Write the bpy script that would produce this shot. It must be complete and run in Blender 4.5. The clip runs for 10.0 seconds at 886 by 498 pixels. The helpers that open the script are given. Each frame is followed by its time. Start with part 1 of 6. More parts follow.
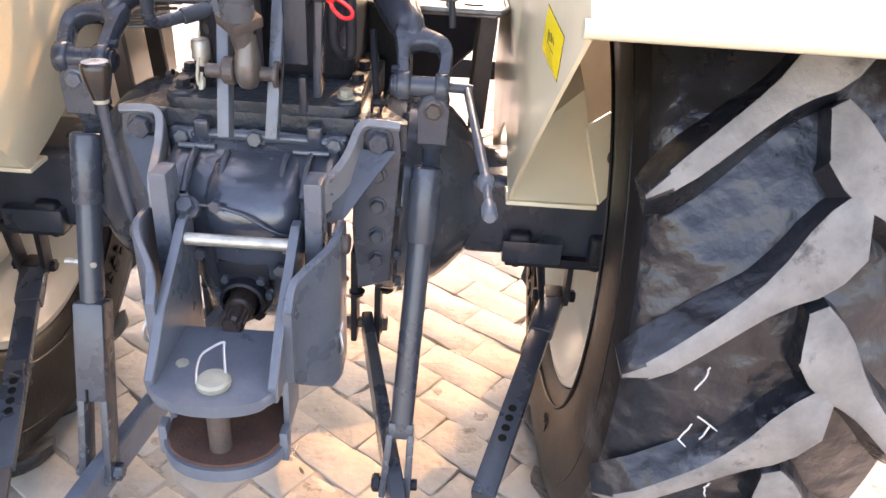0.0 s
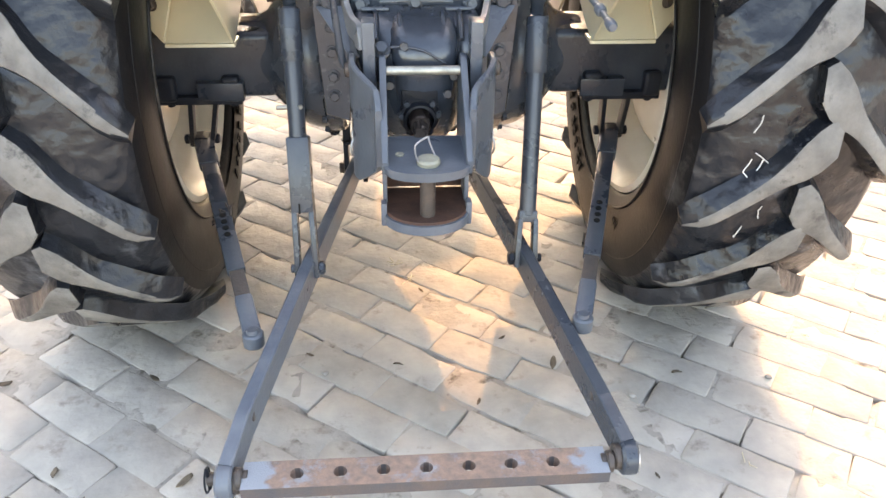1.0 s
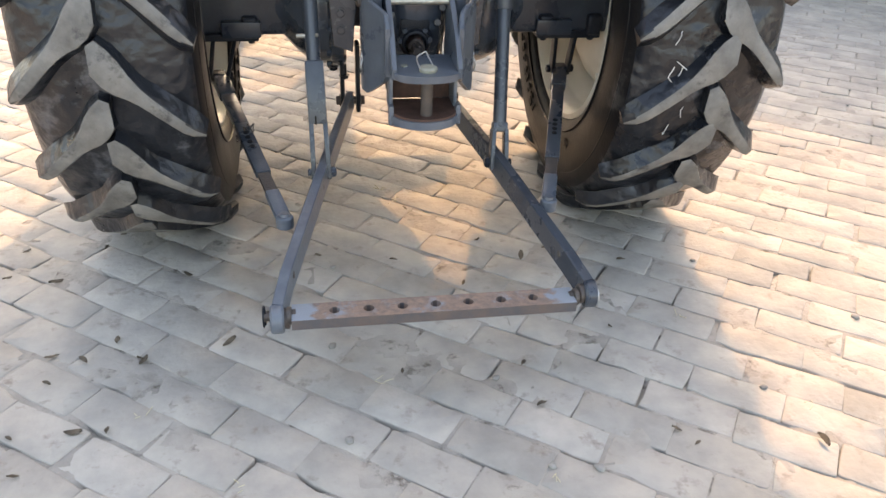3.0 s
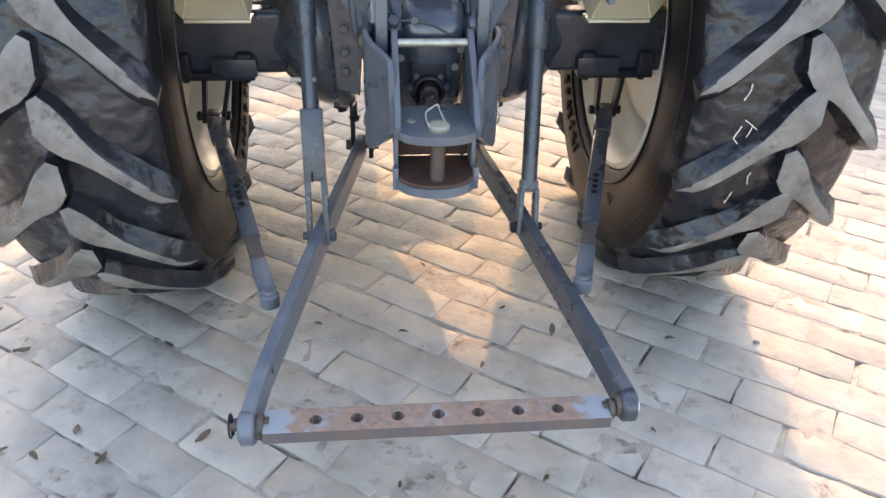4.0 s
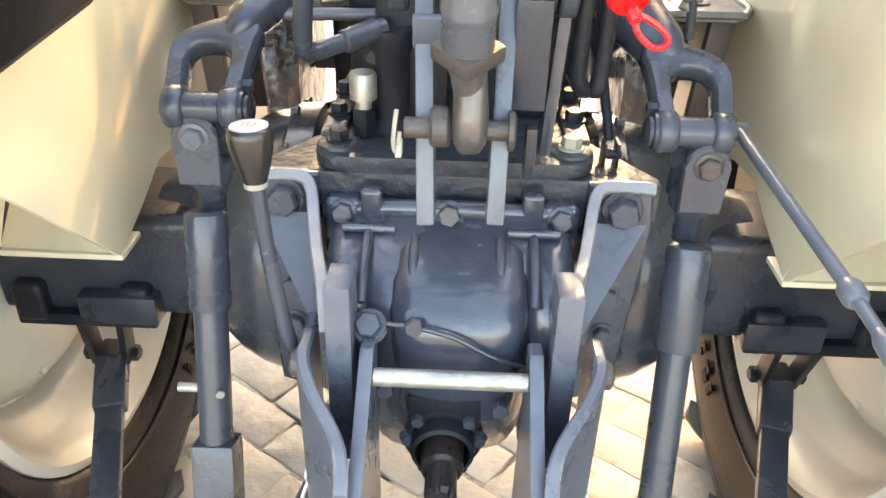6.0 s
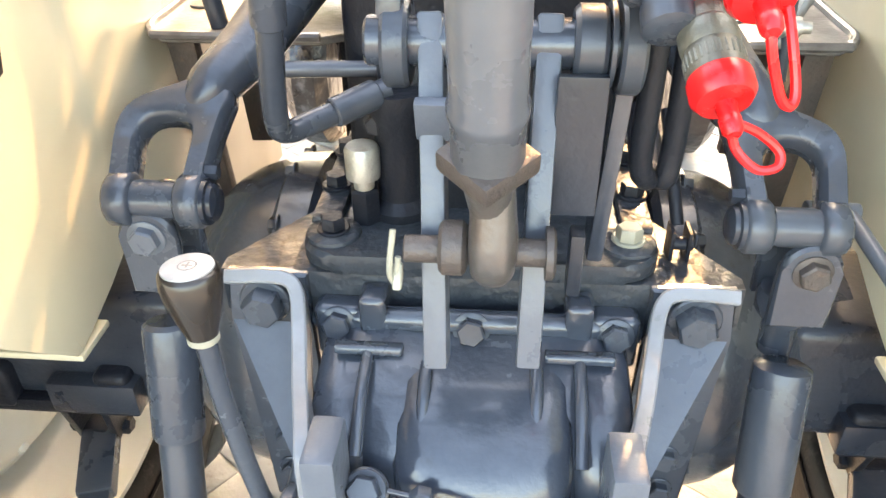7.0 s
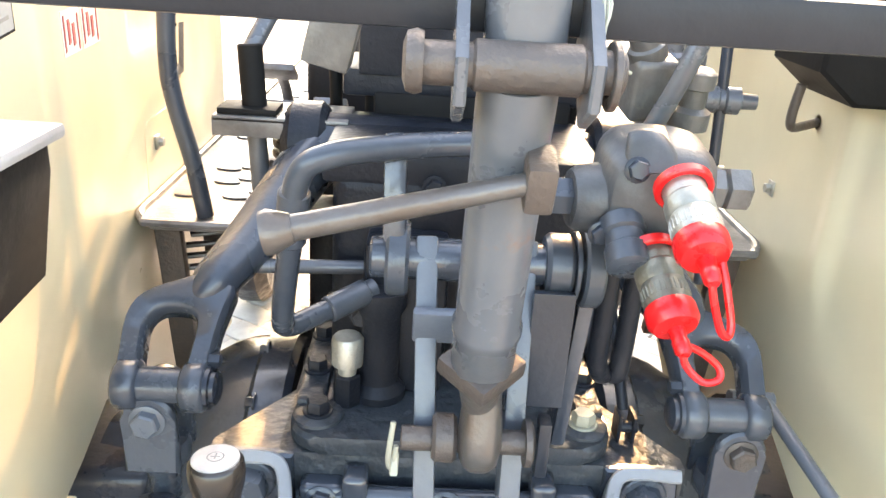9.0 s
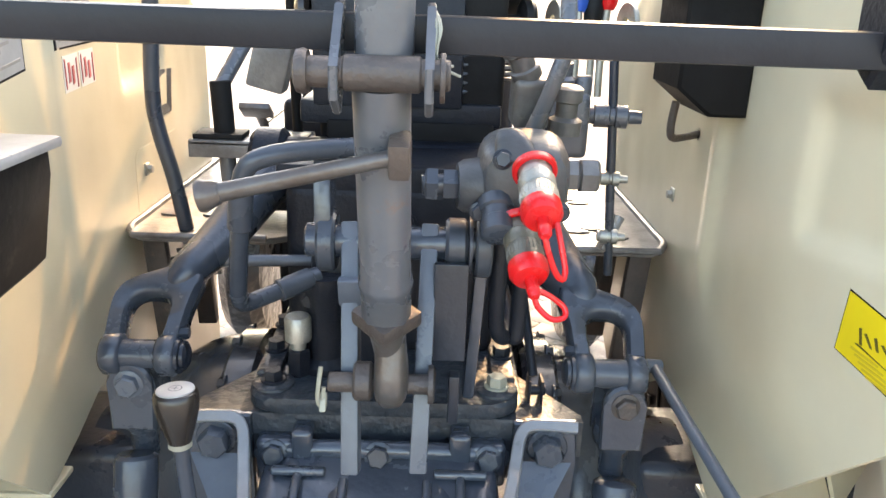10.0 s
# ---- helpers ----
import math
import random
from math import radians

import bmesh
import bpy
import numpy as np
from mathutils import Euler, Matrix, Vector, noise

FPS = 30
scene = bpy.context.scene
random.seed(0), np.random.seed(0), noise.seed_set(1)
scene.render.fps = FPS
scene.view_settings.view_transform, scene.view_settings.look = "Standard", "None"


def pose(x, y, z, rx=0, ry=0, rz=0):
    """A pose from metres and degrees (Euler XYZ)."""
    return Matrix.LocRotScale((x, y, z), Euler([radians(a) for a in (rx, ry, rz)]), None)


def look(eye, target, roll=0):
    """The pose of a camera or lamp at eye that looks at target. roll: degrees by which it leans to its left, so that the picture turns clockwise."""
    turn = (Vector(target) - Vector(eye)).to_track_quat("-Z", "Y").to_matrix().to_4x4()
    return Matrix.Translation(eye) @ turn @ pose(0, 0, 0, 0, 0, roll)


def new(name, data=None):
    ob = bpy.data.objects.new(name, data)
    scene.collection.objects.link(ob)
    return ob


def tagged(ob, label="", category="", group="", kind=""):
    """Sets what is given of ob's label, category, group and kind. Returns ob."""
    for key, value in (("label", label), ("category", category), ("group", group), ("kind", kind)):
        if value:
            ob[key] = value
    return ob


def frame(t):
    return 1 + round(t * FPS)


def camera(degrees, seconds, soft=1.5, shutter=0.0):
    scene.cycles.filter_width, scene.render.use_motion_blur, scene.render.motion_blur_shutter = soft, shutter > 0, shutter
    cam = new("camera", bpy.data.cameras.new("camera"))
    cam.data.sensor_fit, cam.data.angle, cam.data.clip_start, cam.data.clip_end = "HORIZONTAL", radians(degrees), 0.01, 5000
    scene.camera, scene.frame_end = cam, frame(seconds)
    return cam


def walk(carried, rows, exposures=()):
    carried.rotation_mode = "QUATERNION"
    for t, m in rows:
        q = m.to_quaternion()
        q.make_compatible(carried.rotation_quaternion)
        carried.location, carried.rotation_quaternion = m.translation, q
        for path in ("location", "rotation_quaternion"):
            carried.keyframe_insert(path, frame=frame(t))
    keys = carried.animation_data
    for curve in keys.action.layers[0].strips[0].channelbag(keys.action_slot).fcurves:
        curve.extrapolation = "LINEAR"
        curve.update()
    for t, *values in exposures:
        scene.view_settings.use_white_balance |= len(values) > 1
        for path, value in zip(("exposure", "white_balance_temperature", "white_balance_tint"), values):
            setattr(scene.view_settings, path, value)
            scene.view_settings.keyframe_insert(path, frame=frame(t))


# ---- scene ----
cam = camera(59.6, 10.0)
PATH = [
    (0, (0.315, -0.973, 1.425), (0.324, 0.761, 0.428), 3.9),
    (0.5, (0.145, -1.253, 1.459), (0.193, 0.474, 0.452), 2.0),
    (1, (-0.076, -1.553, 1.413), (0.061, 0.117, 0.322), 1.0),
    (1.5, (-0.171, -1.839, 1.389), (0.083, -0.21, 0.257), 2.8),
    (2, (-0.248, -2.072, 1.38), (0.031, -0.438, 0.261), 2.4),
    (2.2, (-0.293, -2.109, 1.385), (0.0, -0.473, 0.274), 2.1),
    (3.3, (-0.294, -1.992, 1.372), (0.018, -0.322, 0.317), 2.8),
    (3.5, (-0.23, -1.899, 1.383), (0.041, -0.226, 0.322), 2.6),
    (4, (-0.14, -1.68, 1.376), (0.038, -0.002, 0.302), 1.7),
    (4.5, (-0.142, -1.413, 1.393), (0.01, 0.261, 0.309), 0.5),
    (5, (-0.087, -1.139, 1.389), (0.051, 0.53, 0.296), 1.3),
    (5.5, (-0.005, -0.867, 1.385), (0.031, 0.825, 0.319), 3.2),
    (6, (0.006, -0.562, 1.352), (-0.027, 1.149, 0.318), 1.7),
    (6.2, (0.004, -0.443, 1.383), (-0.04, 1.243, 0.307), 0.3),
    (7.3, (0.023, -0.316, 1.371), (-0.141, 1.336, 0.256), -0.2),
    (7.5, (0.017, -0.319, 1.371), (-0.144, 1.329, 0.249), 0.1),
    (8, (-0.006, -0.344, 1.402), (-0.106, 1.36, 0.36), 1.5),
    (8.5, (-0.033, -0.359, 1.411), (-0.031, 1.404, 0.468), 2.9),
    (9, (-0.043, -0.386, 1.451), (0.019, 1.464, 0.692), 3.8),
    (9.5, (-0.009, -0.481, 1.481), (0.028, 1.425, 0.879), 2.9),
    (10, (0.051, -0.565, 1.448), (0.083, 1.331, 0.813), 2.2),
]
walk(cam, [(t, look(eye, target, roll)) for t, eye, target, roll in PATH],
     exposures=[(0, 3.30, 8250, 24), (0.5, 3.17, 8250, 18), (1.0, 3.17, 8750, 14), (1.5, 2.73, 8700, 14), (2.0, 2.42, 8750, 14), (3.5, 2.47, 8150, 13), (4.0, 2.70, 7800, 13), (5.0, 3.24, 8300, 12), (5.5, 3.65, 8700, 13), (6.0, 3.77, 8880, 12), (7.5, 4.05, 8750, 10), (8.5, 3.92, 8750, 11), (9.0, 3.80, 8400, 10), (9.5, 3.15, 7870, 10), (10, 3.04, 7800, 10)])


# ---- light ----
world = bpy.data.worlds.new("sky")
scene.world = world
world.use_nodes = True
SUN_DIR = Vector((0.25, 0.80, 0.56)).normalized()      # towards the sun
_n = world.node_tree.nodes
_sky = _n.new("ShaderNodeTexSky")
_sky.sky_type = "NISHITA"
_sky.sun_disc = False
_sky.sun_elevation = math.asin(SUN_DIR.z)
_sky.sun_rotation = math.atan2(SUN_DIR.x, SUN_DIR.y)
_sky.dust_density = 2.5
world.node_tree.links.new(_sky.outputs[0], _n["Background"].inputs[0])
_n["Background"].inputs[1].default_value = 0.15
_sun = bpy.data.lights.new("sun", "SUN")
_sun.energy, _sun.angle, _sun.color = 0.66, radians(0.5), (1.0, 0.62, 0.33)
sun_lamp = new("sun", _sun)
sun_lamp.matrix_world = look(SUN_DIR * 30, (0, 0, 0))


# ---- materials ----
def mat(name, base, rough=0.5, metal=0.0, second=None, scale=8.0, amount=0.5, bump=0.1, bump_scale=60.0, island=0.0, coat=0.0,
        spots=None, spot_scale=14.0, spot_at=0.62, objrand=0.0, rough_var=0.12, spec=0.5):
    """Paint, metal or earth: a base colour that shifts to a second one in clouds, harder spots of a third, and a fine relief."""
    m = bpy.data.materials.new(name)
    m.use_nodes = True
    nt = m.node_tree
    N, L = nt.nodes, nt.links
    b = N["Principled BSDF"]
    b.inputs["Metallic"].default_value = metal
    b.inputs["Coat Weight"].default_value = coat
    b.inputs["Specular IOR Level"].default_value = spec
    b.inputs["Coat Roughness"].default_value = 0.12
    geo = N.new("ShaderNodeNewGeometry")
    n1 = N.new("ShaderNodeTexNoise")
    n1.inputs["Scale"].default_value, n1.inputs["Detail"].default_value, n1.inputs["Roughness"].default_value = scale, 6.0, 0.62
    L.new(geo.outputs["Position"], n1.inputs["Vector"])
    r1 = N.new("ShaderNodeMapRange")
    r1.inputs[1].default_value, r1.inputs[2].default_value = 0.36, 0.66
    r1.inputs[4].default_value = amount
    L.new(n1.outputs[0], r1.inputs[0])
    mix = N.new("ShaderNodeMixRGB")
    mix.inputs[1].default_value = (*base, 1)
    mix.inputs[2].default_value = (*(second or [c * 0.65 for c in base]), 1)
    L.new(r1.outputs[0], mix.inputs[0])
    out = mix.outputs[0]
    if spots:
        n2 = N.new("ShaderNodeTexNoise")
        n2.inputs["Scale"].default_value, n2.inputs["Detail"].default_value, n2.inputs["Roughness"].default_value = spot_scale, 9.0, 0.7
        L.new(geo.outputs["Position"], n2.inputs["Vector"])
        r2 = N.new("ShaderNodeMapRange")
        r2.inputs[1].default_value, r2.inputs[2].default_value = spot_at - 0.03, spot_at + 0.10
        L.new(n2.outputs[0], r2.inputs[0])
        mx = N.new("ShaderNodeMixRGB")
        L.new(r2.outputs[0], mx.inputs[0])
        L.new(out, mx.inputs[1])
        mx.inputs[2].default_value = (*spots, 1)
        out = mx.outputs[0]
    if objrand or island:
        src = N.new("ShaderNodeObjectInfo").outputs["Random"] if objrand else geo.outputs["Random Per Island"]
        rr = N.new("ShaderNodeMapRange")
        k = objrand or island
        rr.inputs[3].default_value, rr.inputs[4].default_value = 1 - k, 1 + k
        L.new(src, rr.inputs[0])
        hs = N.new("ShaderNodeHueSaturation")
        L.new(rr.outputs[0], hs.inputs["Value"])
        L.new(out, hs.inputs["Color"])
        out = hs.outputs[0]
    L.new(out, b.inputs["Base Color"])
    n3 = N.new("ShaderNodeTexNoise")
    n3.inputs["Scale"].default_value, n3.inputs["Detail"].default_value = bump_scale, 5.0
    L.new(geo.outputs["Position"], n3.inputs["Vector"])
    rr = N.new("ShaderNodeMapRange")
    rr.inputs[3].default_value, rr.inputs[4].default_value = max(0.03, rough - rough_var), min(1.0, rough + rough_var)
    L.new(n1.outputs[0], rr.inputs[0])
    L.new(rr.outputs[0], b.inputs["Roughness"])
    if bump:
        bp = N.new("ShaderNodeBump")
        bp.inputs["Strength"].default_value, bp.inputs["Distance"].default_value = bump, 0.004
        L.new(n3.outputs[0], bp.inputs["Height"])
        L.new(bp.outputs[0], b.inputs["Normal"])
    return m


OILY = mat("oily_paint", (0.0186, 0.0240, 0.0311), 0.42, second=(0.0463, 0.0560, 0.0664), scale=9, amount=0.65, bump=0.55, bump_scale=110, coat=0.2, rough_var=0.2, spec=0.3,
           spots=(0.075, 0.072, 0.068), spot_scale=7, spot_at=0.64)
CAST = mat("cast_iron_paint", (0.0278, 0.0350, 0.0483), 0.25, second=(0.0612, 0.0730, 0.0911), scale=6, amount=0.75, bump=0.22, bump_scale=130, coat=0.5,
           spots=(0.026, 0.027, 0.030), spot_scale=11, spot_at=0.62, rough_var=0.18)
DARK = mat("dark_grey_paint", (0.0076, 0.0095, 0.0144), 0.40, second=(0.0228, 0.0240, 0.0289), scale=8, amount=0.7, bump=0.3, bump_scale=160,
           spots=(0.05, 0.045, 0.041), spot_scale=17, spot_at=0.70, spec=0.22)
ARM = mat("dark_forged_paint", (0.0158, 0.0200, 0.0289), 0.30, second=(0.0389, 0.0460, 0.0578), scale=7, amount=0.75, bump=0.22, bump_scale=130, coat=0.15,
          spots=(0.065, 0.062, 0.060), spot_scale=13, spot_at=0.68, rough_var=0.16, spec=0.35)
GREY = mat("blue_grey_paint", (0.0723, 0.0840, 0.1029), 0.30, second=(0.1278, 0.1420, 0.1607), scale=11, amount=0.65, bump=0.14, bump_scale=120,
           spots=(0.060, 0.052, 0.048), spot_scale=24, spot_at=0.68)
GREYL = mat("dusty_grey_paint", (0.0788, 0.0940, 0.1199), 0.36, second=(0.1530, 0.1680, 0.1875), scale=9, amount=0.7, bump=0.2, bump_scale=120,
            spots=(0.16, 0.105, 0.08), spot_scale=15, spot_at=0.66)
STRAP = mat("pale_grey_strap_paint", (0.180, 0.186, 0.198), 0.30, second=(0.275, 0.280, 0.290), scale=12, amount=0.65, bump=0.12, bump_scale=120,
            spots=(0.11, 0.10, 0.095), spot_scale=22, spot_at=0.68)
LINK = mat("worn_grey_paint", (0.0342, 0.0420, 0.0557), 0.28, second=(0.0723, 0.0810, 0.0932), scale=8, amount=0.6, bump=0.15, bump_scale=120,
           spots=(0.11, 0.068, 0.048), spot_scale=19, spot_at=0.72, rough_var=0.16)
TUBE = mat("grey_tube_paint", (0.082, 0.087, 0.098), 0.28, 0.15, second=(0.140, 0.142, 0.148), scale=7, amount=0.75, bump=0.15, bump_scale=90,
           spots=(0.19, 0.095, 0.055), spot_scale=14, spot_at=0.60)
DARKBAR = mat("dark_bar_paint", (0.018, 0.018, 0.021), 0.36, second=(0.036, 0.035, 0.038), scale=6, amount=0.6, bump=0.12, bump_scale=90, spots=(0.12, 0.085, 0.07), spot_scale=16, spot_at=0.70, spec=0.18)
RUST = mat("rusty_steel", (0.100, 0.076, 0.063), 0.46, 0.25, second=(0.060, 0.053, 0.050), scale=24, amount=0.8, bump=0.4, bump_scale=200,
           spots=(0.165, 0.105, 0.070), spot_scale=18, spot_at=0.645)
BAR = mat("rusty_bar", (0.315, 0.200, 0.145), 0.65, 0.05, second=(0.165, 0.125, 0.108), scale=48, amount=0.85, bump=0.5, bump_scale=260,
          spots=(0.255, 0.262, 0.28), spot_scale=16, spot_at=0.565)
def worn_ends(m, middle, start, paint):
    """Old paint that is left towards both ends of the bar, with a ragged edge."""
    N, L = m.node_tree.nodes, m.node_tree.links
    b = N["Principled BSDF"]
    geo = N.new("ShaderNodeNewGeometry")
    xyz = N.new("ShaderNodeSeparateXYZ")
    L.new(geo.outputs["Position"], xyz.inputs[0])
    off, far, rag, edge, mix = (N.new("ShaderNodeMath"), N.new("ShaderNodeMath"), N.new("ShaderNodeTexNoise"), N.new("ShaderNodeMath"), N.new("ShaderNodeMixRGB"))
    off.operation, off.inputs[1].default_value = "SUBTRACT", middle
    L.new(xyz.outputs[0], off.inputs[0])
    far.operation = "ABSOLUTE"
    L.new(off.outputs[0], far.inputs[0])
    rag.inputs["Scale"].default_value, rag.inputs["Detail"].default_value = 22.0, 8.0
    L.new(geo.outputs["Position"], rag.inputs["Vector"])
    edge.operation, edge.inputs[1].default_value = "MULTIPLY_ADD", 0.16
    L.new(rag.outputs[0], edge.inputs[0])
    L.new(far.outputs[0], edge.inputs[2])
    lim = N.new("ShaderNodeMapRange")
    lim.inputs[1].default_value, lim.inputs[2].default_value = start + 0.08, start + 0.10
    L.new(edge.outputs[0], lim.inputs[0])
    L.new(lim.outputs[0], mix.inputs[0])
    L.new(b.inputs["Base Color"].links[0].from_socket, mix.inputs[1])
    mix.inputs[2].default_value = (*paint, 1)
    L.new(mix.outputs[0], b.inputs["Base Color"])


worn_ends(BAR, -0.015, 0.292, (0.26, 0.285, 0.315))
BARFACE = mat("dark_bar_face", (0.085, 0.080, 0.086), 0.5, second=(0.16, 0.105, 0.082), scale=14, amount=0.8, bump=0.3, bump_scale=200)
JAWRUST = mat("brown_rust_plate", (0.105, 0.050, 0.034), 0.62, 0.1, second=(0.050, 0.028, 0.023), scale=26, amount=0.8, bump=0.35, bump_scale=220,
              spots=(0.15, 0.085, 0.058), spot_scale=15, spot_at=0.60)
STEEL = mat("bare_steel", (0.55, 0.54, 0.52), 0.36, 0.85, second=(0.36, 0.34, 0.32), scale=26, amount=0.7, bump=0.15, bump_scale=180)
ZINC = mat("zinc_plate", (0.46, 0.45, 0.40), 0.42, 0.7, second=(0.27, 0.26, 0.22), scale=40, amount=0.8, bump=0.2, bump_scale=300)
PALE = mat("pale_washer", (0.33, 0.32, 0.25), 0.5, 0.2, second=(0.22, 0.21, 0.17), scale=30, amount=0.6, bump=0.15)
CREAM = mat("cream_paint", (0.64, 0.565, 0.39), 0.32, second=(0.53, 0.465, 0.33), scale=3.5, amount=0.55, bump=0.04, bump_scale=40, coat=0.35,
            spots=(0.36, 0.31, 0.23), spot_scale=6.5, spot_at=0.72)
RIM = mat("rim_paint", (0.62, 0.585, 0.50), 0.38, second=(0.53, 0.48, 0.385), scale=6, amount=0.6, bump=0.05, coat=0.15,
          spots=(0.33, 0.27, 0.20), spot_scale=20, spot_at=0.72)
DISC = mat("disc_paint", (0.66, 0.62, 0.53), 0.40, second=(0.54, 0.49, 0.40), scale=5, amount=0.6, bump=0.05, coat=0.1, spots=(0.25, 0.20, 0.15), spot_scale=16, spot_at=0.70)
# pale spots: dust haze together with sky reflection put into the colour
RUBBER = mat("tyre_rubber", (0.0040, 0.0048, 0.0070), 0.30, second=(0.016, 0.018, 0.023), scale=3.0, amount=0.9, bump=0.3, bump_scale=130,
             spots=(0.115, 0.120, 0.132), spot_scale=5.0, spot_at=0.60, rough_var=0.20, spec=0.5)


def dented(m, scale, depth):
    """Broad soft unevenness under the fine relief, so that the gloss breaks up."""
    N, L = m.node_tree.nodes, m.node_tree.links
    geo, n, bp = N.new("ShaderNodeNewGeometry"), N.new("ShaderNodeTexNoise"), N.new("ShaderNodeBump")
    n.inputs["Scale"].default_value, n.inputs["Detail"].default_value = scale, 2.5
    bp.inputs["Strength"].default_value, bp.inputs["Distance"].default_value = 1.0, depth
    L.new(geo.outputs["Position"], n.inputs["Vector"])
    L.new(n.outputs[0], bp.inputs["Height"])
    L.new(bp.outputs[0], N["Bump"].inputs["Normal"])


dented(RUBBER, 9.0, 0.035)
dented(OILY, 45.0, 0.006)
dented(CREAM, 2.6, 0.035)
DUSTY = mat("dusty_rubber", (0.235, 0.22, 0.20), 0.80, second=(0.105, 0.098, 0.090), scale=10, amount=0.85, bump=0.35, bump_scale=140,
            spots=(0.045, 0.043, 0.043), spot_scale=13, spot_at=0.58, spec=0.25)
# dusty brown rubber; the grey spots paint in lit patches of the sidewall
SIDE = mat("brown_dusty_rubber_lit_spots", (0.0088, 0.0073, 0.0068), 0.42, second=(0.005, 0.005, 0.006), scale=3.5, amount=0.95, bump=0.2, bump_scale=120,
           spots=(0.062, 0.055, 0.050), spot_scale=5, spot_at=0.585, spec=0.2)
BLACK = mat("black_plastic", (0.006, 0.006, 0.007), 0.50, second=(0.018, 0.018, 0.017), scale=11, amount=0.6, bump=0.15, spots=(0.10, 0.09, 0.078), spot_scale=7, spot_at=0.68, spec=0.16)
BLACKMATT = mat("black_rubber", (0.007, 0.0065, 0.0065), 0.62, second=(0.017, 0.016, 0.015), scale=14, amount=0.5, bump=0.2, spec=0.14)
LIDGREY = mat("pale_grey_plastic", (0.38, 0.38, 0.375), 0.32, second=(0.22, 0.22, 0.215), scale=12, amount=0.7, bump=0.15)
BROWNKNOB = mat("knob_plastic", (0.022, 0.017, 0.014), 0.22, second=(0.035, 0.028, 0.022), scale=9, amount=0.5, bump=0.03)
WHITE = mat("knob_cap", (0.33, 0.315, 0.30), 0.45, second=(0.22, 0.21, 0.20), scale=60, amount=0.6)
RED = mat("red_plastic", (0.72, 0.012, 0.014), 0.28, second=(0.55, 0.01, 0.012), scale=20, amount=0.5, bump=0.03)
BLUE = mat("blue_plastic", (0.02, 0.10, 0.45), 0.3, second=(0.02, 0.07, 0.3), scale=20, amount=0.4, bump=0.03)
YELLOW = mat("yellow_sticker", (0.80, 0.60, 0.02), 0.35, second=(0.68, 0.50, 0.02), scale=20, amount=0.4, bump=0.02)
INK = mat("sticker_ink", (0.60, 0.44, 0.03), 0.5, second=(0.66, 0.49, 0.03), scale=60, amount=0.5, bump=0)
OLIVEINK = mat("dark_marker", (0.10, 0.075, 0.01), 0.5, second=(0.16, 0.12, 0.015), scale=60, amount=0.5, bump=0)
PRINT = mat("plate_print", (0.25, 0.24, 0.22), 0.5, second=(0.35, 0.34, 0.31), scale=60, amount=0.5, bump=0)
PAPER = mat("sticker_paper", (0.72, 0.70, 0.64), 0.4, second=(0.6, 0.58, 0.52), scale=15, amount=0.5, bump=0.02)
REDINK = mat("red_ink", (0.45, 0.10, 0.09), 0.5, second=(0.35, 0.08, 0.07), scale=40, amount=0.5, bump=0)
CHALK = mat("chalk", (0.62, 0.60, 0.57), 0.9, second=(0.4, 0.39, 0.37), scale=80, amount=0.7, bump=0.2)
PLATE = mat("worn_footplate", (0.22, 0.217, 0.215), 0.35, 0.55, second=(0.085, 0.08, 0.077), scale=16, amount=0.8, bump=0.2, bump_scale=150)
def brick_paint(name, **kw):
    """Worn pale brick: clouds of dust, darker scuffs and a pitted face."""
    m = mat(name, (0.425, 0.38, 0.325), 0.92, second=(0.275, 0.253, 0.225), scale=5.0, amount=0.9, bump=0.7, bump_scale=48, spots=(0.235, 0.195, 0.162), spot_scale=13, spot_at=0.60, **kw)
    return m


BRICK = brick_paint("pale_brick", objrand=0.11)
BRICKS = brick_paint("pale_bricks_joined", island=0.11)
SOIL = mat("joint_soil", (0.375, 0.335, 0.285), 0.95, second=(0.235, 0.212, 0.185), scale=7, amount=0.9, bump=1.0, bump_scale=70, spots=(0.10, 0.082, 0.065), spot_scale=17, spot_at=0.58)
VALVE = mat("dusty_valve_paint", (0.045, 0.047, 0.052), 0.42, second=(0.105, 0.102, 0.098), scale=12, amount=0.75, bump=0.25, bump_scale=130, spots=(0.15, 0.135, 0.115), spot_scale=17, spot_at=0.66)
FITTING = mat("dusty_fitting", (0.16, 0.155, 0.148), 0.42, 0.35, second=(0.085, 0.080, 0.074), scale=24, amount=0.8, bump=0.25, bump_scale=160, spots=(0.26, 0.23, 0.19), spot_scale=20, spot_at=0.64)
OLDZINC = mat("tarnished_zinc", (0.235, 0.22, 0.175), 0.40, 0.55, second=(0.115, 0.105, 0.082), scale=38, amount=0.8, bump=0.2, bump_scale=300)
GREASE = mat("greased_steel", (0.030, 0.022, 0.019), 0.30, 0.2, second=(0.07, 0.05, 0.042), scale=40, amount=0.7, bump=0.2)
WORN = mat("worn_steel", (0.125, 0.118, 0.112), 0.32, 0.45, second=(0.095, 0.068, 0.052), scale=22, amount=0.75, bump=0.2, bump_scale=160)
STONE = mat("pebble", (0.30, 0.28, 0.25), 0.8, second=(0.2, 0.18, 0.16), scale=50, amount=0.7, bump=0.3, objrand=0.25)
LEAF = mat("dry_leaf", (0.115, 0.085, 0.055), 0.8, second=(0.06, 0.046, 0.032), scale=60, amount=0.8, bump=0.2, objrand=0.3)
STRAW = mat("straw", (0.55, 0.48, 0.33), 0.7, second=(0.42, 0.35, 0.24), scale=60, amount=0.7)


# ---- mesh helpers ----
def bm_new():
    return bmesh.new()


